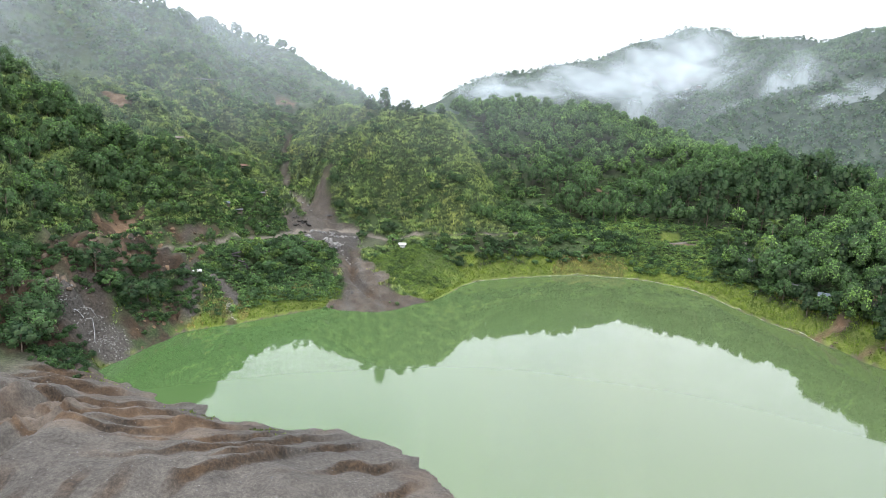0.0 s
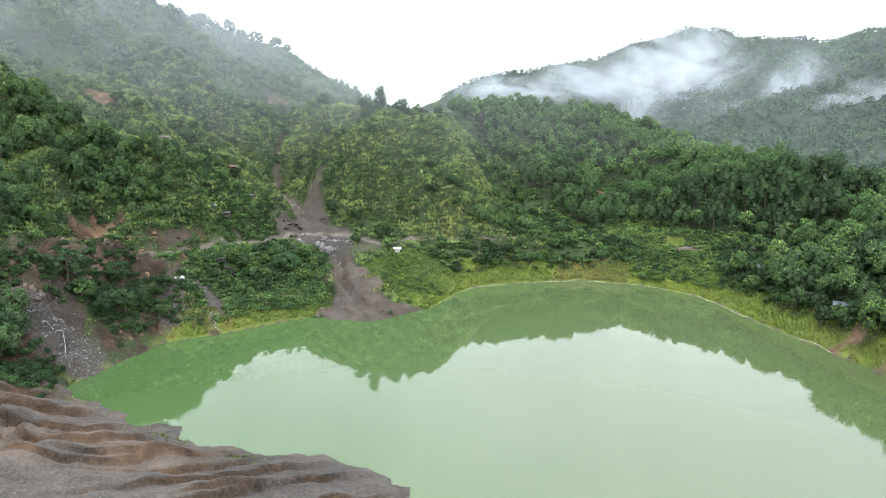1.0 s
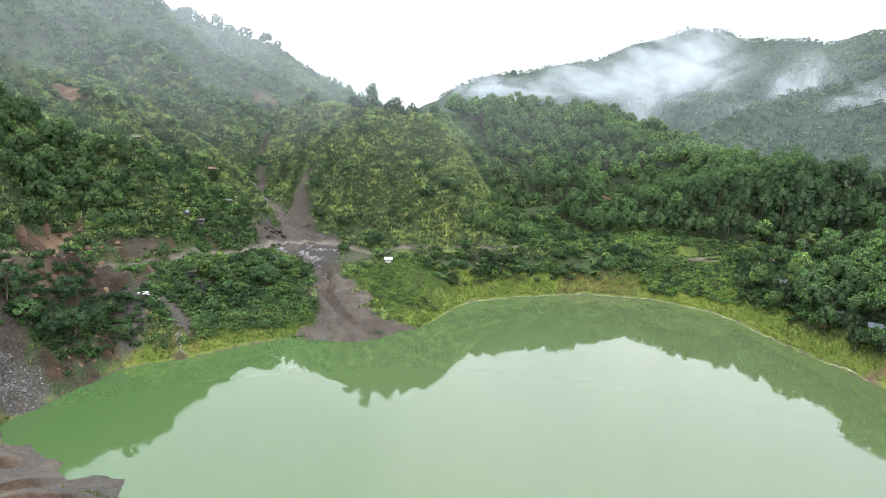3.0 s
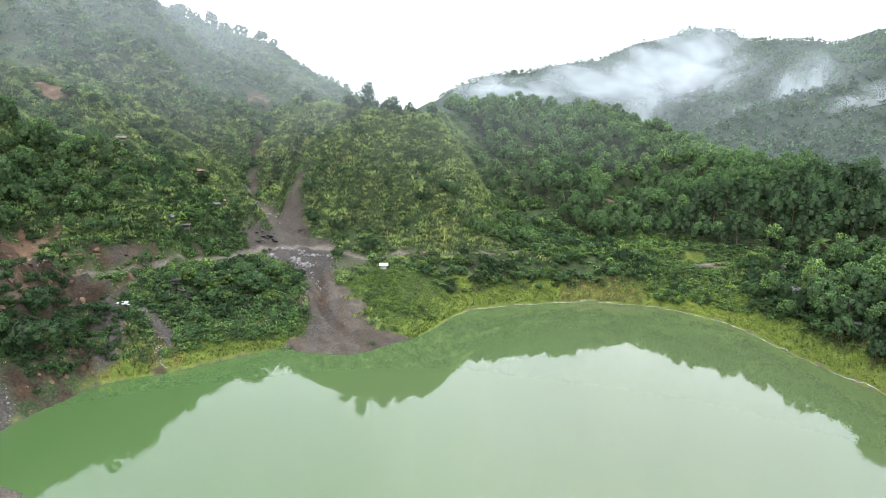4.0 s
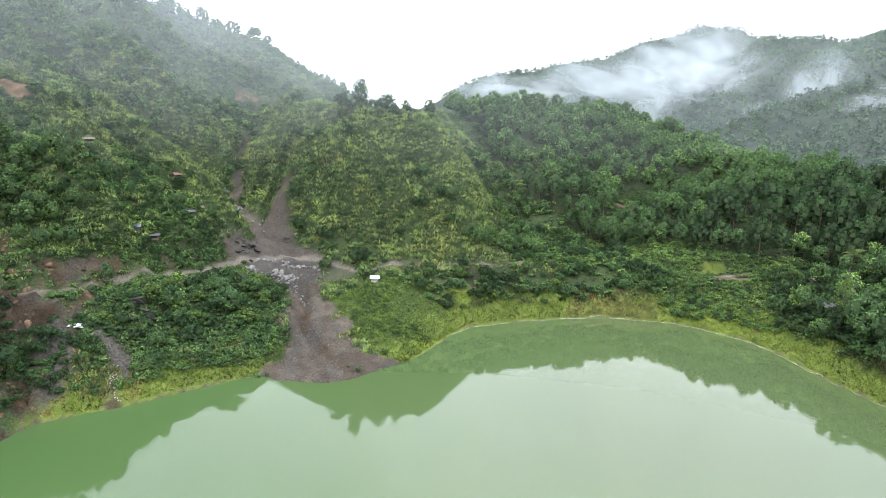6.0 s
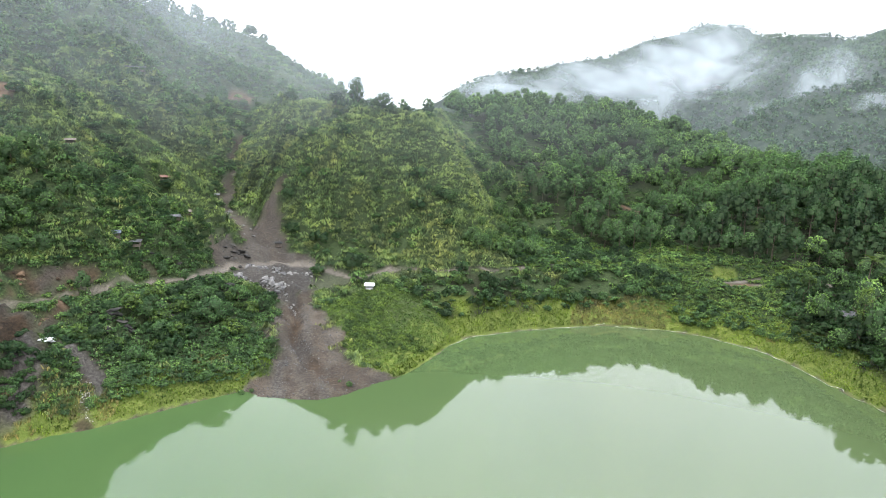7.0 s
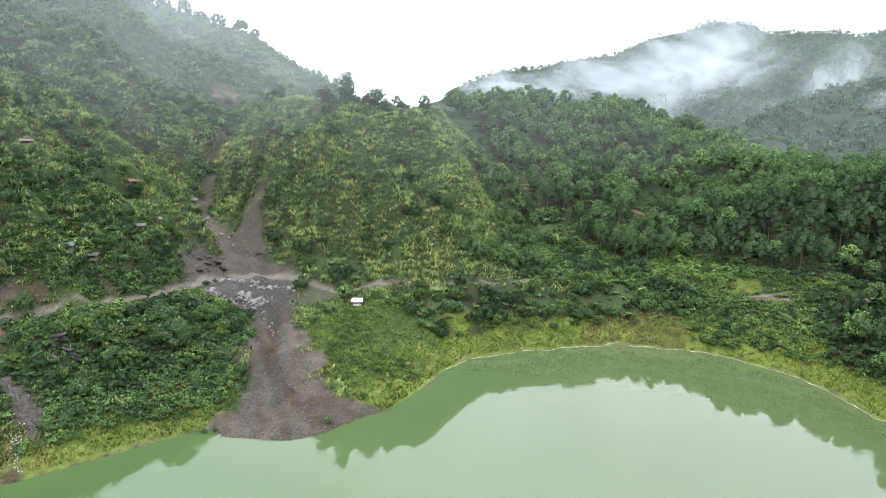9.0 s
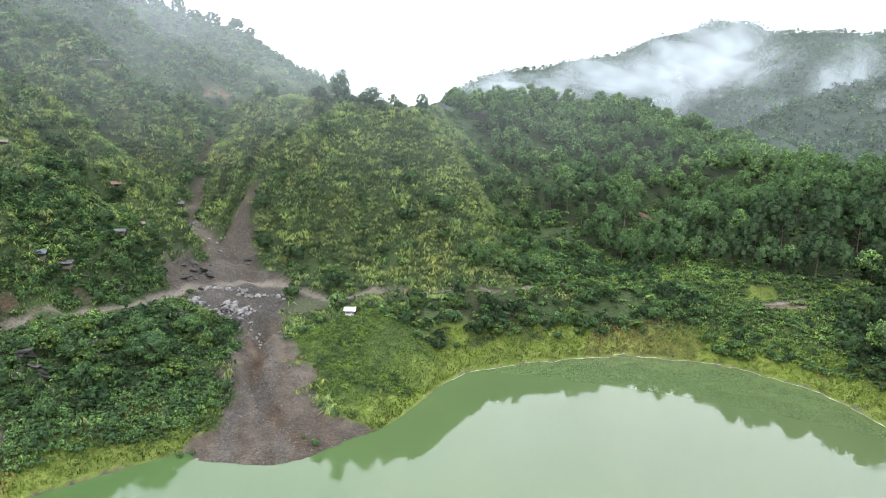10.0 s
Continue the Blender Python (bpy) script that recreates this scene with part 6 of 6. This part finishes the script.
# ---- single trees that stand out ----
def special(x, y, height, width, lumps, leaves, size, bottom, point, mat, label, sink=0.2, name="tree"):
    kind = tree_kind(name, rng, height, width, lumps, int(leaves * 0.8), size * 1.0, bottom, point, mat, 0.03 * height)
    return place_thing(name, kind, stand(x, y, rng.uniform(0, 360), 1, sink), label, "tree")


special(-31.3, 269.5, 11.0, 6.2, 12, 1100, 0.24, 0.06, 0.2, M_MID, "tall airy dark green tree standing alone on the hilltop", 1.2)
special(-22.5, 269.5, 7.0, 8.0, 10, 900, 0.24, 0.08, 0.1, M_MID, "broad layered tree on the hilltop", 1.2)
special(-38.5, 271, 5.5, 5.0, 7, 360, 0.34, 0.2, 0.1, M_DARK, "low dark tree on the hilltop")
special(-14.8, 268, 2.6, 2.4, 6, 160, 0.3, 0.2, 0.1, M_DARK, "small dark tree on the hill crest")
special(-7.8, 273, 3.0, 4.6, 7, 260, 0.34, 0.15, 0.1, M_DARK, "low rounded tree on the hill crest")
special(4.0, 320, 5.5, 3.4, 7, 260, 0.34, 0.25, 0.4, M_DARK, "slender tree on the ridge crest")
special(-24, 222.8, 6.0, 6.6, 16, 1300, 0.17, 0.1, 0.1, M_DARK, "dense dark tree at the foot of the hill")
special(55, 249, 6.0, 6.0, 16, 1300, 0.17, 0.1, 0.1, M_DARK, "dark rounded tree standing on the flat")
special(95.8, 196, 13.5, 5.0, 18, 1300, 0.17, 0.2, 0.5, M_LIGHTLEAF, "tall feathery light-green tree on the bank")
special(95.5, 219, 8.0, 4.0, 9, 700, 0.18, 0.45, 0.1, M_LIGHTLEAF, "slim tree with tufted light-green top")
special(-46, 181, 6.0, 8.0, 18, 1600, 0.17, 0.1, 0.1, M_FOREST, "spreading leafy tree on the mound by the fan")
for a, b, h, w in ((-56, 176, 5, 6), (-50, 186, 5, 6), (-60, 180, 4.5, 6), (-44, 192, 4, 5), (-52, 172, 4, 5)):
    special(a, b, h, w, 16, 1200, 0.16, 0.1, 0.1, M_SHRUB, "rounded leafy tree in the thicket below the track")
for a, b, h, w in ((-78, 110, 8, 9), (-79.5, 116, 8, 9), (-77, 106, 6, 8), (-82, 121, 6, 7), (-71, 141, 6, 7), (-71, 146, 5, 6), (-73, 137, 6, 7), (-96, 143, 7, 7), (-79, 134, 7, 8), (-76, 134, 5, 6), (-81, 113, 8, 8), (-86, 118, 7, 7), (-84, 108, 6, 7),
                   (-96, 132, 6, 6), (-75, 145, 5, 6), (-90, 125, 5, 6), (-98, 152, 7, 6), (-101, 164, 7, 6), (-94, 170, 6, 5), (-88, 112, 9, 8), (-93, 118, 8, 8), (-87, 104, 8, 9), (-95, 108, 9, 8), (-79, 108, 6, 6)):
    special(a, b, h, w, 18, 1200, 0.18, 0.1, 0.15, M_MID if int(a) % 2 else M_FOREST, "leafy green tree growing on the brown cliff")


def frond_mesh(length, mat, leaf=0.55):
    """A drooping palm frond with leaflets to both sides."""
    verts, faces = [], []
    n = 14
    for k in range(n):
        t = (k + 0.5) / n
        c = np.array([length * t, 0, length * (0.45 * t - 0.75 * t * t)])
        for s in (-1, 1):
            i = len(verts)
            w = leaf * math.sin(math.pi * (0.12 + 0.8 * t)) * length * 0.38
            tip = c + np.array([0.3 * w, s * w, -0.45 * w])
            verts += [c + np.array([-0.07, 0, 0]), c + np.array([0.1, 0, 0]), tip + np.array([0.06, 0, 0]), tip]
            faces.append((i, i + 1, i + 2, i + 3))
    return mesh_from("frond", np.array(verts), np.array(faces), mat)


FROND = frond_mesh(3.2, M_PALM)
palm = new("palm")
palm.matrix_world = stand(109.5, 217, 0, 1.1, 0.2)
tv, tf = trunk_mesh(rng, 10.0, 0.2)
ob = new("trunk", mesh_from("palm_trunk", tv[:30], tf[:24], M_BARK, True))
ob.parent = palm
for k in range(17):
    ob = new("frond", FROND)
    ob.parent = palm
    ob.matrix_basis = pose(0, 0, 8.0, 0, -38 + 50 * (k % 3) / 2, k * 360 / 17 * 3.0)
tagged(palm, "coconut palm with arching fronds above the bank trees", "palm")


def banana(x, y, h):
    top = new("banana_plant")
    top.matrix_world = stand(x, y, rng.uniform(0, 360), h / 3.0, 0.1)
    part("stem", box(0.22, 0.22, 1.6, 0, 0, -0.2), M_BANANA, top)
    for k in range(8):
        verts, faces = [], []
        for i in range(5):
            t = i / 4
            wdt = 0.42 * math.sin(math.pi * (0.1 + 0.85 * t))
            verts += [(1.9 * t, -wdt, 1.1 * t - 1.3 * t * t - 0.1), (1.9 * t, 0, 1.1 * t - 1.3 * t * t), (1.9 * t, wdt, 1.1 * t - 1.3 * t * t - 0.1)]
        for i in range(4):
            faces += [(3 * i, 3 * i + 1, 3 * i + 4, 3 * i + 3), (3 * i + 1, 3 * i + 2, 3 * i + 5, 3 * i + 4)]
        ob = new("leaf", mesh_from("banana_leaf", np.array(verts), np.array(faces), M_BANANA, True))
        ob.parent = top
        ob.matrix_basis = pose(0, 0, 1.4, 0, -35 + 12 * (k % 3), k * 135)
    return tagged(top, "banana plant with broad green leaves", "banana plant", "banana plants")


for a, b, h in ((49, 229, 3.2), (80, 250, 3.4), (84, 251, 3.0), (83, 248, 2.8)):
    banana(a, b, h)

# ---- village on the far mountain ----
rng = np.random.default_rng(33)
for k in range(26):
    b = 905 + rng.uniform(-14, 18)
    a = b * (0.265 + 0.1 * rng.uniform() ** 0.8)
    roof = (M_WALL, M_ROOF_GREY, M_ROOF_BLUE, M_ROOF_GREY)[k % 4]
    h = shack(a, b, rng.uniform(-20, 20), rng.uniform(3.5, 6), 4, rng.uniform(2, 3), roof, M_PLANK if k % 3 else M_WALL, "small pale house in the distant mountainside village", 1.2, False, "house", False, None, False)
    tagged(h, group="houses of the mountain village")
    h.location.z += 6.0
